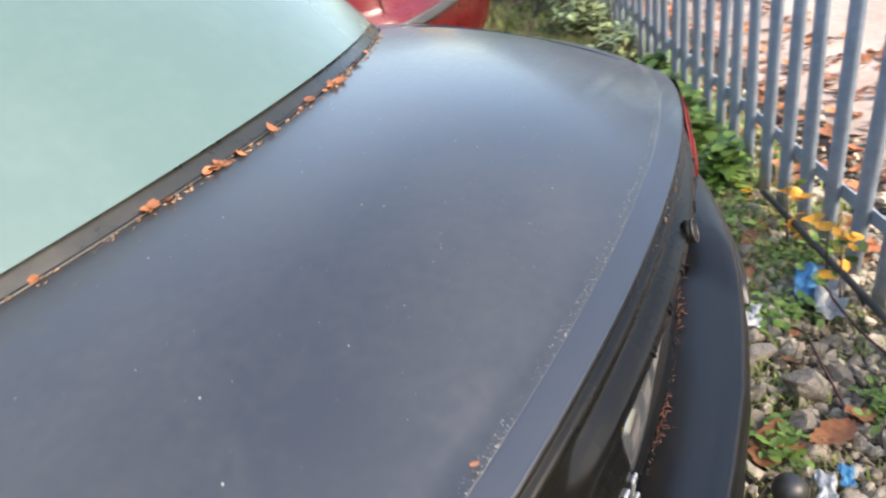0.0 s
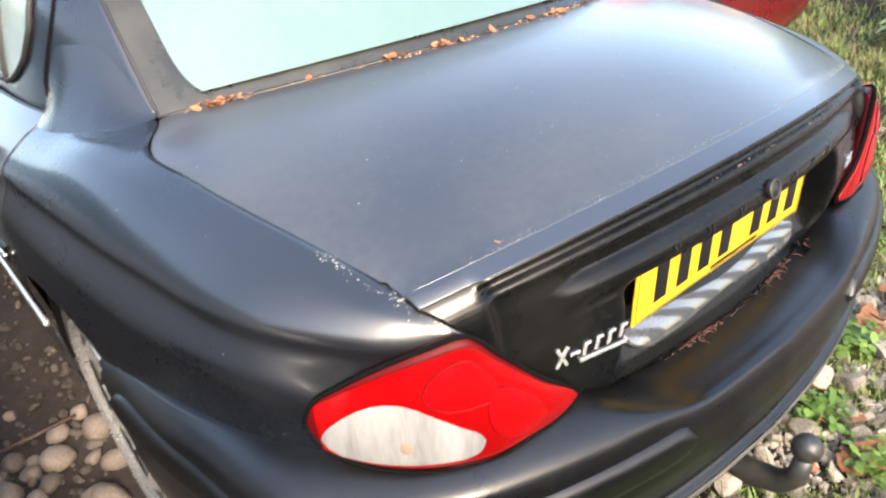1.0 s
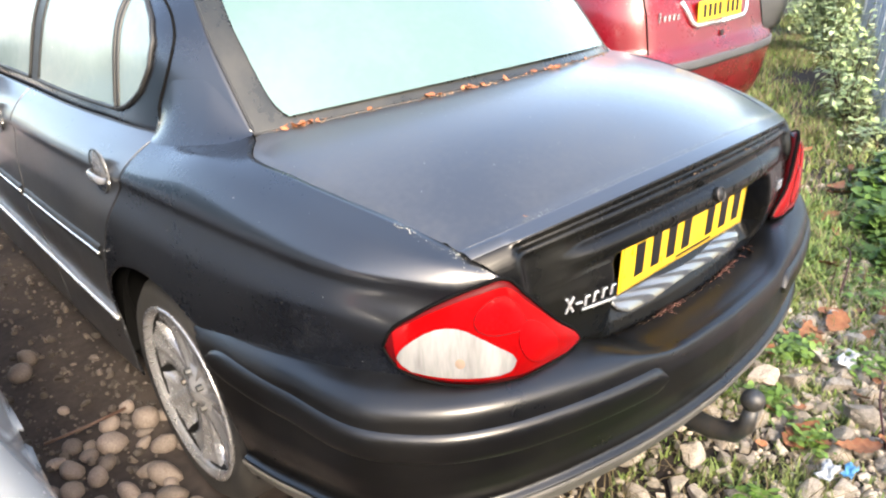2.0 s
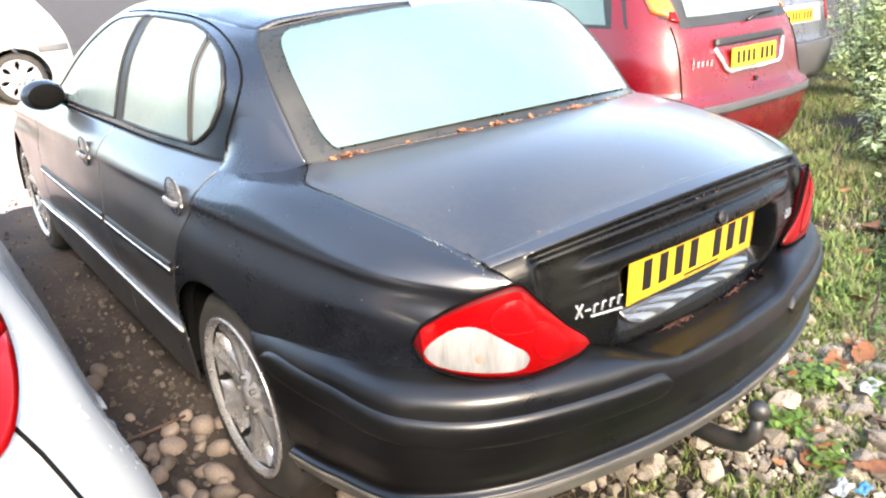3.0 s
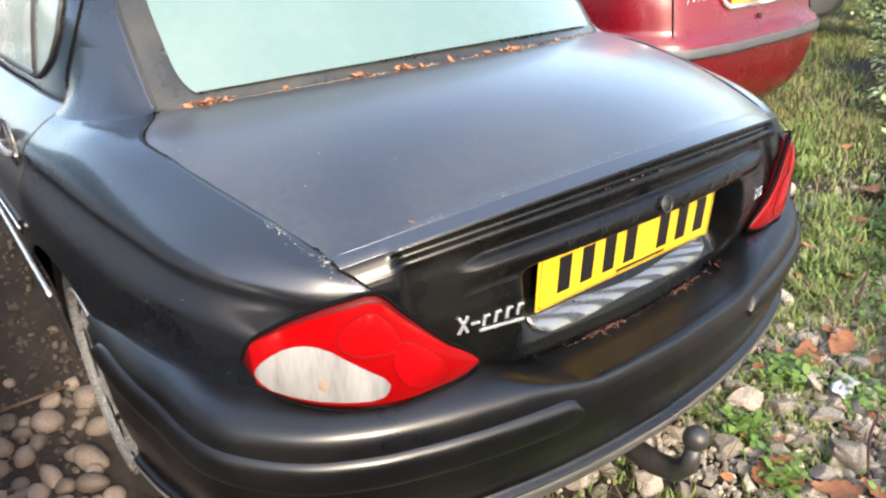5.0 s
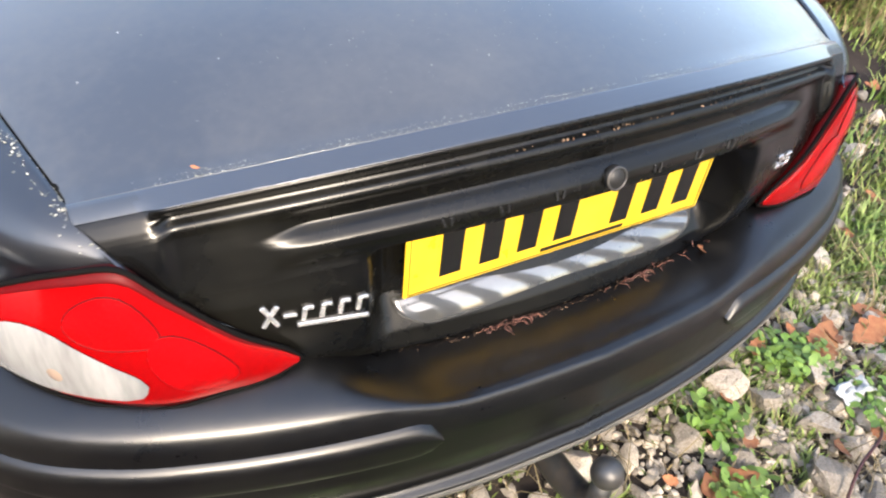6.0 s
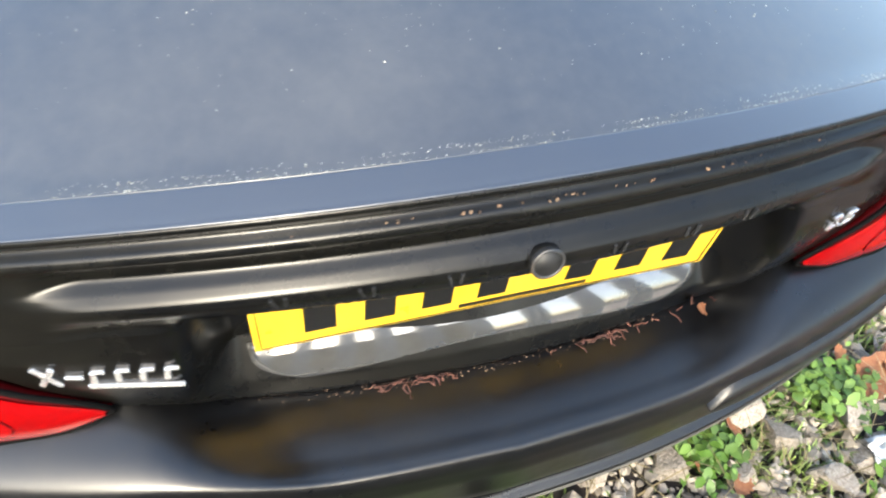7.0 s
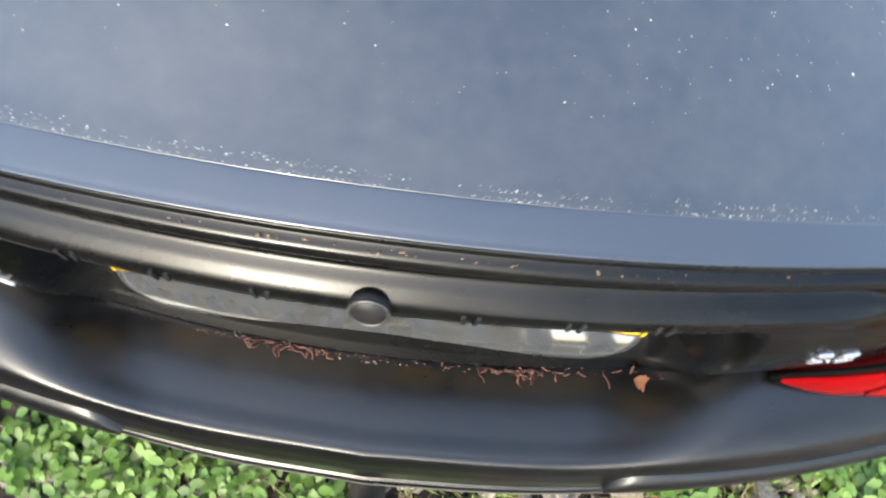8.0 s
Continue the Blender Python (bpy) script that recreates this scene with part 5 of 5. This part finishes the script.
def blades(name, n, spots, height, material, label, category="grass", width=.004, lean=.7):
    V, F = [], []
    for _ in range(n):
        x, y, dens = spots()
        h, a = rng.uniform(*height) * dens, rng.uniform(0, 2 * math.pi)
        b = rng.uniform(.1, lean) * h
        z = ground_z(x, y) - .005
        dx, dy = math.cos(a), math.sin(a)
        wx, wy = -dy * width * rng.uniform(.6, 1.3), dx * width * rng.uniform(.6, 1.3)
        k = len(V)
        for t, w in ((0, 1), (.45, .8), (.8, .5), (1, .05)):
            px, py, pz = x + dx * b * t * t, y + dy * b * t * t, z + h * (t - .25 * t * t)
            V += [(px - wx * w, py - wy * w, pz), (px + wx * w, py + wy * w, pz)]
        for i in range(3):
            F.append((k + 2 * i, k + 2 * i + 1, k + 2 * i + 3, k + 2 * i + 2))
    return tagged(link(name, V, F, material, None, "", True), label, category, kind="stuff")


tufts = [(rng.uniform(-.2, 2.2), rng.uniform(-.6, .7)) for _ in range(90)]
tufts = [t for t in tufts if fence_side(*t) > -.1]


def near_tuft():
    while True:
        cx, cy = rng.choice(tufts)
        x, y = rng.gauss(cx, .05), rng.gauss(cy, .05)
        if not (-.75 < x < .75 and y > .35):
            return x, y, 1.0


def verge():
    while True:
        x, y = rng.uniform(1.15, 8.5), rng.uniform(-.2, 4.4)
        d = fence_side(x, y)
        if d < -.25 or d > 1.9 or noise.noise((x * 1.3, y * 1.3, 5)) < rng.uniform(-.55, .35):
            continue
        return x, y, 1.0


clumps = [(1.45, .42), (1.62, .50), (1.80, .46), (1.95, .62), (2.15, .72), (2.9, 1.25), (3.2, 1.45), (3.6, 1.55), (2.6, 1.1)]


def long_tuft():
    cx, cy = rng.choice(clumps)
    return rng.gauss(cx, .07), rng.gauss(cy, .06), 1.0


blades("grass_tufts", 9000, near_tuft, (.02, .06), M_GRASS, "short green grass growing between the stones")
blades("verge_grass", 36000, verge, (.025, .085), M_GRASS, "rough green grass along the fence", width=.005)
blades("long_grass", 2200, long_tuft, (.05, .12), M_GRASS, "long green grass tufts beside the stones", width=.005, lean=.9)
blades("dry_stems", 12000, verge, (.04, .15), M_STRAW, "dry straw-coloured grass stems", width=.003, lean=1.2)


def near_stones():
    while True:
        x, y = rng.uniform(-.4, 2.0), rng.uniform(-.6, .6)
        if fence_side(x, y) > -.1:
            return x, y, 1.0


blades("dry_straw", 2600, near_stones, (.03, .10), M_STRAW, "dry straw and roots among the stones", width=.0018, lean=2.0)


def leaf_cloud(name, n, spot, size, material, label, category, droop=.6, share=1.0):
    """Many small folded oval leaves as one object; share thins them out evenly."""
    V, F = [], []
    for i in range(n):
        x, y, z = spot()
        s, a = rng.uniform(*size), rng.uniform(0, 2 * math.pi)
        tilt = rng.uniform(-droop, droop)
        u = Vector((math.cos(a), math.sin(a), tilt))
        w = Vector((-math.sin(a), math.cos(a), rng.uniform(-.4, .4)))
        if i * 0.618034 % 1 > share:
            continue
        c = Vector((x, y, z))
        k = len(V)
        for p, q, r in ((0, 0, 0), (.35, .30, .06), (.35, -.30, .06), (.75, .24, .03), (.75, -.24, .03), (1, 0, -.06), (.35, 0, 0), (.75, 0, -.02)):
            V.append(tuple(c + u * (p * s) + w * (q * s) + Vector((0, 0, r * s))))
        F += [(k, k + 6, k + 1), (k, k + 2, k + 6), (k + 6, k + 7, k + 3, k + 1), (k + 2, k + 4, k + 7, k + 6), (k + 7, k + 5, k + 3), (k + 4, k + 5, k + 7)]
    return tagged(link(name, V, F, material, None, "", True), label, category, kind="stuff")


patches = [(-.18, -.28, .20), (.05, -.33, .15), (.46, .03, .05), (.97, .03, .08), (.62, -.22, .08), (1.5, .22, .16), (1.25, -.02, .1), (1.75, .3, .18), (.85, .26, .06), (.12, .02, .05), (-.05, .05, .06), (-.60, .13, .07), (-.48, .13, .09), (-.36, .11, .08), (-.24, .12, .07), (-.10, .11, .06), (.92, .24, .07), (.55, .19, .06), (2.1, .3, .12), (2.43, .51, .14)]


def weed_spot():
    cx, cy, r = rng.choice(patches)
    x, y = rng.gauss(cx, r * .55), rng.gauss(cy, r * .55)
    return x, y, ground_z(x, y) + rng.uniform(.012, .06)


tall = [(2.05, .36, .10), (2.30, .44, .13), (2.55, .52, .12), (2.85, .60, .10), (1.80, .22, .07)]


def tall_weed_spot():
    cx, cy, r = rng.choice(tall)
    x, y = rng.gauss(cx, r * .6), rng.gauss(cy, r * .5)
    return x, y, ground_z(x, y) + rng.uniform(.02, .20) * max(.25, 1 - ((x - cx) ** 2 + (y - cy) ** 2) / (1.6 * r * r))


leaf_cloud("tall_weeds", 1500, tall_weed_spot, (.035, .085), M_WEED, "broad-leaved bright green weeds at the fence", "weeds", .5)
leaf_cloud("weeds", 7600, weed_spot, (.012, .036), M_WEED, "low bright green weeds and clover", "weeds", share=.5)


def leaf_mesh(seed, s=1.0):
    r = random.Random(seed)
    pts = []
    lobes = 5
    for k in range(22):
        t = k / 21
        w = (math.sin(math.pi * t ** .8) ** .8) * (.30 + .035 * math.cos(2 * math.pi * lobes * t)) * r.uniform(.9, 1.1)
        pts.append((t, w))
    V, F = [], []
    curl, fold = r.uniform(.1, .45), r.uniform(.05, .3)
    for t, w in pts:
        zc = curl * (t - .5) ** 2 * 1.5
        V += [(t - .5, w, zc + fold * w + .03 * r.uniform(-1, 1)), (t - .5, 0, zc), (t - .5, -w, zc + fold * w + .03 * r.uniform(-1, 1))]
    for i in range(21):
        for j in (0, 1):
            F.append((i * 3 + j, i * 3 + j + 1, i * 3 + 4 + j, i * 3 + 3 + j))
    me = bpy.data.meshes.new("leaf")
    me.from_pydata(V, [], F)
    me.materials.append(M_LEAF)
    me.polygons.foreach_set("use_smooth", [True] * len(me.polygons))
    return me


LEAVES = [leaf_mesh(i) for i in range(7)]


def dead_leaf(x, y, s, label="curled brown dead leaf lying on the stones", z=None, tilt=25, mesh=None):
    ob = new("fallen_leaf", mesh or rng.choice(LEAVES))
    ob.matrix_world = pose(x, y, (ground_z(x, y) + .035 if z is None else z), rng.uniform(-tilt, tilt), rng.uniform(-tilt, tilt), rng.uniform(0, 360)) @ Matrix.Diagonal((s, s, s, 1))
    return tagged(ob, label, "leaf", "fallen leaves")


for x, y, s in ((.50, -.08, .13), (.46, .02, .11), (.58, -.14, .09), (1.15, .22, .12), (1.22, .27, .09), (1.35, .12, .08), (-.72, .62, .11), (-.62, .55, .12), (-.80, .50, .09), (.95, .30, .08), (.75, .0, .07), (1.6, .42, .12), (1.9, .5, .1), (.25, -.22, .08), (2.1, .62, .12), (-.45, .25, .08), (1.05, -.08, .08), (.62, .22, .07), (.45, .05, .13), (1.0, .25, .14), (1.06, .27, .11), (2.44, .70, .17), (2.52, .74, .13), (-.80, .82, .12), (-.66, .70, .13), (-.58, .66, .10)):
    dead_leaf(x, y, s)
for _ in range(45):
    x, y = rng.uniform(.2, 3.2), rng.uniform(-.4, 1.3)
    if fence_side(x, y) > .05:
        dead_leaf(x, y, rng.uniform(.035, .08))

# yellow leaves at the fence foot
for _ in range(26):
    x = rng.uniform(1.35, 2.3)
    y = -.22 + .43 * (x - 1.06) + rng.uniform(-.08, .14)
    ob = dead_leaf(x, y, rng.uniform(.035, .06), "yellow fallen leaf at the foot of the fence")
    ob.material_slots[0].link = "OBJECT"
    ob.material_slots[0].material = M_GOLD

# leaf litter past the fence
items = []
while len(items) < 900:
    x, y = rng.uniform(.9, 5.5), rng.uniform(-1.6, 1.4)
    d = fence_side(x, y)
    if -1.1 < d < -.05:
        s = rng.uniform(.04, .09)
        items.append((rng.choice(LEAVES), pose(x, y, ground_z(x, y) + .02, rng.uniform(-25, 25), rng.uniform(-25, 25), rng.uniform(0, 360)) @ Matrix.Diagonal((s, s, s, 1))))
merged("leaf_litter", items, "brown leaf litter past the fence", "leaves")

# yellow-leaved sapling at the fence
sap = thing("sapling", "young plant with yellow autumn leaves at the fence", "plant")
for k, (x, y) in enumerate(((1.02, -.13), (1.10, -.10), (1.32, .0))):
    tube("stem", [(x, y, .03), (x + .02, y + .01, .16), (x + .03, y + .02, .30)], [.004, .003, .002], M_STEM, sap)
    for _ in range(9):
        ob = new("leaf", rng.choice(LEAVES))
        ob.parent = sap
        s = rng.uniform(.04, .07)
        ob.matrix_basis = pose(x + rng.uniform(-.06, .07), y + rng.uniform(-.05, .06), rng.uniform(.10, .31), rng.uniform(-60, 60), rng.uniform(-40, 40), rng.uniform(0, 360)) @ Matrix.Diagonal((s, s, s, 1))
        ob.material_slots[0].link = "OBJECT"
        ob.material_slots[0].material = M_GOLD if rng.random() < .7 else M_WEED

# bramble stems and twigs
for k, pts in enumerate((((.95, .02, .04), (.82, -.03, .12), (.70, -.06, .13), (.58, -.13, .06)), ((1.35, -.05, .03), (1.1, -.08, .10), (.92, -.16, .08), (.78, -.28, .05)), ((1.9, .52, .03), (1.6, .35, .14), (1.4, .30, .06)))):
    br = thing("bramble_stem", "thin dark red bramble stem arching over the stones", "bramble", group="bramble stems")
    tube("stem", along(np.array(pts), np.linspace(0, 1, 16)), .0035, M_BRAMBLE, br, "", 6)
tw = thing("twig", "thin dry grey twig lying on the soil", "twig")
tube("stem", [(-1.12, 1.62, .02), (-1.0, 1.60, .03), (-.88, 1.60, .035)], .005, M_STEM, tw, "", 6)

# litter
for nm, m, x, y, s, lab in (("plastic_scrap", M_BLUE, 1.10, -.05, .085, "crumpled pale blue plastic scrap among stones"), ("plastic_scrap", M_RAG, 1.04, -.10, .085, "crumpled dirty white plastic scrap among stones"), ("plastic_scrap", M_RAG, .34, -.06, .04, "crumpled dirty white plastic scrap among stones"), ("plastic_scrap", M_BLUE, .38, -.10, .03, "crumpled pale blue plastic scrap among stones"), ("plastic_scrap", M_RAG, .92, .10, .055, "crumpled dirty white plastic scrap among stones")):
    P = np.array([[(x + s * (a - .5) * 2 + .15 * s * noise.noise((a * 4, b * 4, x * 9)), y + s * (b - .5) * .9 + .2 * s * noise.noise((a * 4, b * 4, 5 + x)), ground_z(x, y) + .05 + .35 * s * noise.noise((a * 3.1, b * 3.1, x * 7)) + .15 * s * noise.noise((a * 9, b * 9, x)))
                   for b in np.linspace(0, 1, 16)] for a in np.linspace(0, 1, 22)])
    V, F = sheet(P)
    ob = link(nm, V, F, m)
    md = ob.modifiers.new("thickness", "SOLIDIFY")
    md.thickness = 0.0015
    tagged(ob, lab, "litter", "litter")


# ---- shrubs ----
def shrub(x, y, h, r, n, seed, label):
    q = random.Random(seed)
    ob = thing("shrub", label, "shrub", group="shrubs along the fence")
    ends = []
    SV, SF = [], []
    for k in range(int(16 + 10 * r)):
        a, d = q.uniform(0, 2 * math.pi), q.uniform(.2, 1.0) * r
        e = Vector((x + math.cos(a) * d, y + math.sin(a) * d, h * q.uniform(.45, 1.0) * (1 - .35 * (d / r) ** 2)))
        b = Vector((x + math.cos(a) * d * .2, y + math.sin(a) * d * .2, .0))
        mid = (b + e) / 2 + Vector((q.uniform(-.1, .1), q.uniform(-.1, .1), .08 * h))
        pts = along(np.array([b, mid, e]), np.linspace(0, 1, 7))
        ends.append(pts)
        k0 = len(SV)
        for i, p in enumerate(pts):
            rr = .006 * (1 - .8 * i / 6)
            SV += [(p[0] + rr, p[1], p[2]), (p[0] - rr * .5, p[1] + rr, p[2]), (p[0] - rr * .5, p[1] - rr, p[2])]
        for i in range(6):
            for j in range(3):
                SF.append((k0 + i * 3 + j, k0 + i * 3 + (j + 1) % 3, k0 + i * 3 + 3 + (j + 1) % 3, k0 + i * 3 + 3 + j))
    link("branchwork", SV, SF, M_STEM, ob)
    V, F = [], []
    for _ in range(n):
        p = q.choice(ends)
        t = q.uniform(.25, 1)
        c = Vector(p[min(6, int(t * 6))]) + Vector((q.gauss(0, .05), q.gauss(0, .05), q.gauss(0, .045)))
        s, a = q.uniform(.03, .08), q.uniform(0, 2 * math.pi)
        u = Vector((math.cos(a), math.sin(a), q.uniform(-.6, .35)))
        w = Vector((-math.sin(a), math.cos(a), q.uniform(-.3, .3))) * .26
        k = len(V)
        for pp, qq, rr in ((0, 0, 0), (.4, 1, .04), (.4, -1, .04), (1, 0, -.08)):
            V.append(tuple(c + u * (pp * s) + w * (qq * s) + Vector((0, 0, rr * s))))
        F += [(k, k + 2, k + 3), (k, k + 3, k + 1)]
    link("foliage", V, F, M_SHRUB, ob, "", True)
    return ob


for i, (x, out, h, r, n) in enumerate(((3.45, .08, .32, .20, 330), (3.95, .10, .50, .26, 560), (4.45, .12, .70, .32, 800), (5.05, .16, .9, .38, 1200), (6.2, .2, 1.2, .45, 3400), (7.2, .2, 1.4, .5, 3400), (8.4, .3, 1.6, .7, 3400))):
    y = -.22 + .43 * (x - 1.06) + out
    shrub(x, y, h, r, n, 300 + i, "tangled grey-green shrub growing along the fence")

# hedge closing the yard behind
hedge = thing("hedge", "tall dark green overgrown hedge closing the yard", "hedge")
V, F = [], []
hr = random.Random(77)
for _ in range(21000):
    a = hr.uniform(radians(166), radians(285))
    d = 11 + hr.uniform(-1, 1)
    x, y = math.sin(a) * d, math.cos(a) * d
    z = hr.uniform(0, 1) ** .8 * (4.9 + .5 * noise.noise((a * 6, 0, 1)))
    s, b = hr.uniform(.16, .40), hr.uniform(0, 6.28)
    u, w = Vector((math.cos(b), math.sin(b), hr.uniform(-.6, .4))) * s, Vector((-math.sin(b), math.cos(b), hr.uniform(-.8, .8))) * s * .5
    c = Vector((x, y, z))
    k = len(V)
    V += [tuple(c - u), tuple(c + w), tuple(c + u), tuple(c - w)]
    F.append((k, k + 1, k + 2, k + 3))
link("foliage", V, F, M_HEDGE, hedge)


# ---- dirt and debris on the saloon ----
dr_ = random.Random(91)
M_CRUMB = mat("dry_brown_crumbs", (0.12, 0.07, 0.042), 0.8, 0, (0.20, 0.14, 0.09), 30, 90, 0.8, random_tint=0.5)
M_LICHEN = mat("pale_grey_lichen", (0.32, 0.32, 0.28), 0.9, 0, (0.12, 0.125, 0.095), 30, 90, 0.8, random_tint=0.4)
M_TWIG = mat("reddish_dry_twig", (0.075, 0.028, 0.02), 0.8, 0, (0.11, 0.045, 0.03), 40, 90, 0.8, random_tint=0.4)


def crumb_mesh(seed):
    bm = bmesh.new()
    bmesh.ops.create_icosphere(bm, subdivisions=1, radius=1)
    r = random.Random(seed)
    for v in bm.verts:
        v.co *= r.uniform(.6, 1.2)
        v.co.z *= .5
    me = bpy.data.meshes.new("crumb")
    bm.to_mesh(me)
    bm.free()
    me.materials.append(M_CRUMB)
    return me


CRUMBS = [crumb_mesh(i) for i in range(5)]


def deck_point(x, y):
    """Height of the boot lid's top at x, y."""
    best = DECK.reshape(-1, 3)
    k = np.argmin((best[:, 0] - x) ** 2 + (best[:, 1] - y) ** 2)
    return float(best[k][2])


def spin(s, flat=30):
    return pose(0, 0, 0, dr_.uniform(-flat, flat), dr_.uniform(-flat, flat), dr_.uniform(0, 360)) @ Matrix.Diagonal((s, s, s, 1))


# crumbs and leaves along the foot of the rear window
items, leaves = [], []
for _ in range(420):
    x = dr_.uniform(-.62, .60)
    y, z = glass_base(x)
    if noise.noise((x * 9, 0, 4)) < dr_.uniform(-.5, .5):
        continue
    s = dr_.uniform(.0012, .0040)
    items.append((dr_.choice(CRUMBS), Matrix.Translation((x, y + dr_.uniform(-.012, .008), z + .001)) @ spin(s)))
for _ in range(46):
    x = dr_.choice((dr_.uniform(-.60, -.50), dr_.uniform(-.30, -.05), dr_.gauss(-.168, .02), dr_.uniform(-.1, .35), dr_.uniform(-.6, .5)))
    y, z = glass_base(x)
    s = dr_.uniform(.008, .024)
    leaves.append((dr_.choice(LEAVES), Matrix.Translation((x, y + dr_.uniform(-.010, .006), z + .004)) @ spin(s, 40)))
merged("window_crumbs", items, "brown crumbs gathered below the rear window", "debris")
merged("window_leaf_bits", leaves, "curled brown leaf bits below the rear window", "leaves")

# pale lichen and dirt: along the spoiler's front edge, the lid seam, and specks on the deck
items = []
for _ in range(2600):
    x = dr_.uniform(-.54, .56)
    if noise.noise((x * 14, 0, 9)) < dr_.uniform(-.6, .5):
        continue
    y = .247 + bow(x) + abs(dr_.gauss(0, .0045))
    s = dr_.uniform(.0002, .0008)
    items.append((dr_.choice(CRUMBS), Matrix.Translation((x, y, deck_point(x, y) + .0003)) @ spin(s)))
for _ in range(200):
    y = dr_.uniform(.30, .50)
    x = -(np.interp(y, [.30, .355, .40, .455, .50], [.580, .604, .617, .634, .645]) + abs(dr_.gauss(0, .008)))
    z = np.interp(y, [.272, .355, .455, .72], [.882, .920, .949, .990]) - .12 * abs(abs(x) - np.interp(y, [.30, .355, .40, .455, .50], [.580, .604, .617, .634, .645]))
    s = dr_.uniform(.0005, .0018)
    items.append((dr_.choice(CRUMBS), Matrix.Translation((x, y, z)) @ spin(s)))
for _ in range(900):
    x, y = dr_.choice((dr_.uniform(-.58, .58), dr_.gauss(.12, .16))), dr_.choice((dr_.uniform(.36, .80), dr_.uniform(.27, .45)))
    if abs(x) > .57:
        continue
    if y < .30 + bow(x):
        continue
    s = dr_.choice((.0003, .0004, .0005, .0006, .0009))
    items.append((dr_.choice(CRUMBS), Matrix.Translation((x, y, deck_point(x, y) + .0003)) @ spin(s)))
merged("lichen_specks", items, "pale grey lichen specks and dirt on the boot lid", "dirt", M_LICHEN)

# crumbs in the groove under the spoiler
items = []
for _ in range(50):
    x = dr_.choice((dr_.uniform(-.35, .45), dr_.gauss(.05, .09)))
    z = .9605 + dr_.uniform(-.002, .002)
    items.append((dr_.choice(CRUMBS), Matrix.Translation((x, .2150 + bow(x) + dr_.uniform(0, .004), z - drop(x, z))) @ spin(dr_.uniform(.0008, .0024), 90)))
merged("groove_crumbs", items, "orange-brown seeds caught under the spoiler lip", "debris")

# twigs and crumbs along the seam above the bumper
V, F, k = [], [], 0
for _ in range(62):
    x = dr_.choice((dr_.gauss(-.085, .022), dr_.gauss(.13, .022), dr_.gauss(-.08, .03), dr_.uniform(.0, .32)))
    y, z = .218 + bow(x), .652 + .006 * dr_.random()
    p = Vector((x, y, z))
    way = Vector((dr_.uniform(-1, 1), dr_.uniform(-.9, .1), dr_.uniform(-.2, .35))).normalized()
    r = dr_.uniform(.0006, .0013)
    L = dr_.uniform(.006, .026)
    for i in range(5):
        q = p + way * (L * i / 4) + Vector((0, 0, .003 * math.sin(i)))
        for w in range(4):
            V.append((q.x + r * math.cos(w * 1.57), q.y + r * .5 * math.sin(w * 1.57), q.z + r * math.sin(w * 1.57)))
        way = (way + Vector((dr_.uniform(-.5, .5), dr_.uniform(-.4, .4), dr_.uniform(-.3, .3)))).normalized()
    for i in range(4):
        for w in range(4):
            F.append((k + i * 4 + w, k + i * 4 + (w + 1) % 4, k + i * 4 + 4 + (w + 1) % 4, k + i * 4 + 4 + w))
    k += 20
tagged(link("twig_bits", V, F, M_TWIG), "tangled reddish twig bits on the bumper seam", "debris", kind="stuff")
items = []
for _ in range(300):
    x = dr_.uniform(-.38, .38)
    items.append((dr_.choice(CRUMBS), Matrix.Translation((x, .219 + bow(x) + dr_.uniform(-.006, .004), .653 + .002 * dr_.random())) @ spin(dr_.uniform(.0005, .0016), 60)))
merged("seam_crumbs", items, "brown crumbs on the bumper seam", "debris")
dead_leaf(.284, .226, .028, "small pinkish-brown leaf lying on the bumper seam", z=.662, tilt=30)
dead_leaf(-.478, .318, .010, "small red-brown leaf lying on the boot lid", z=deck_point(-.478, .335) + .004, tilt=15)
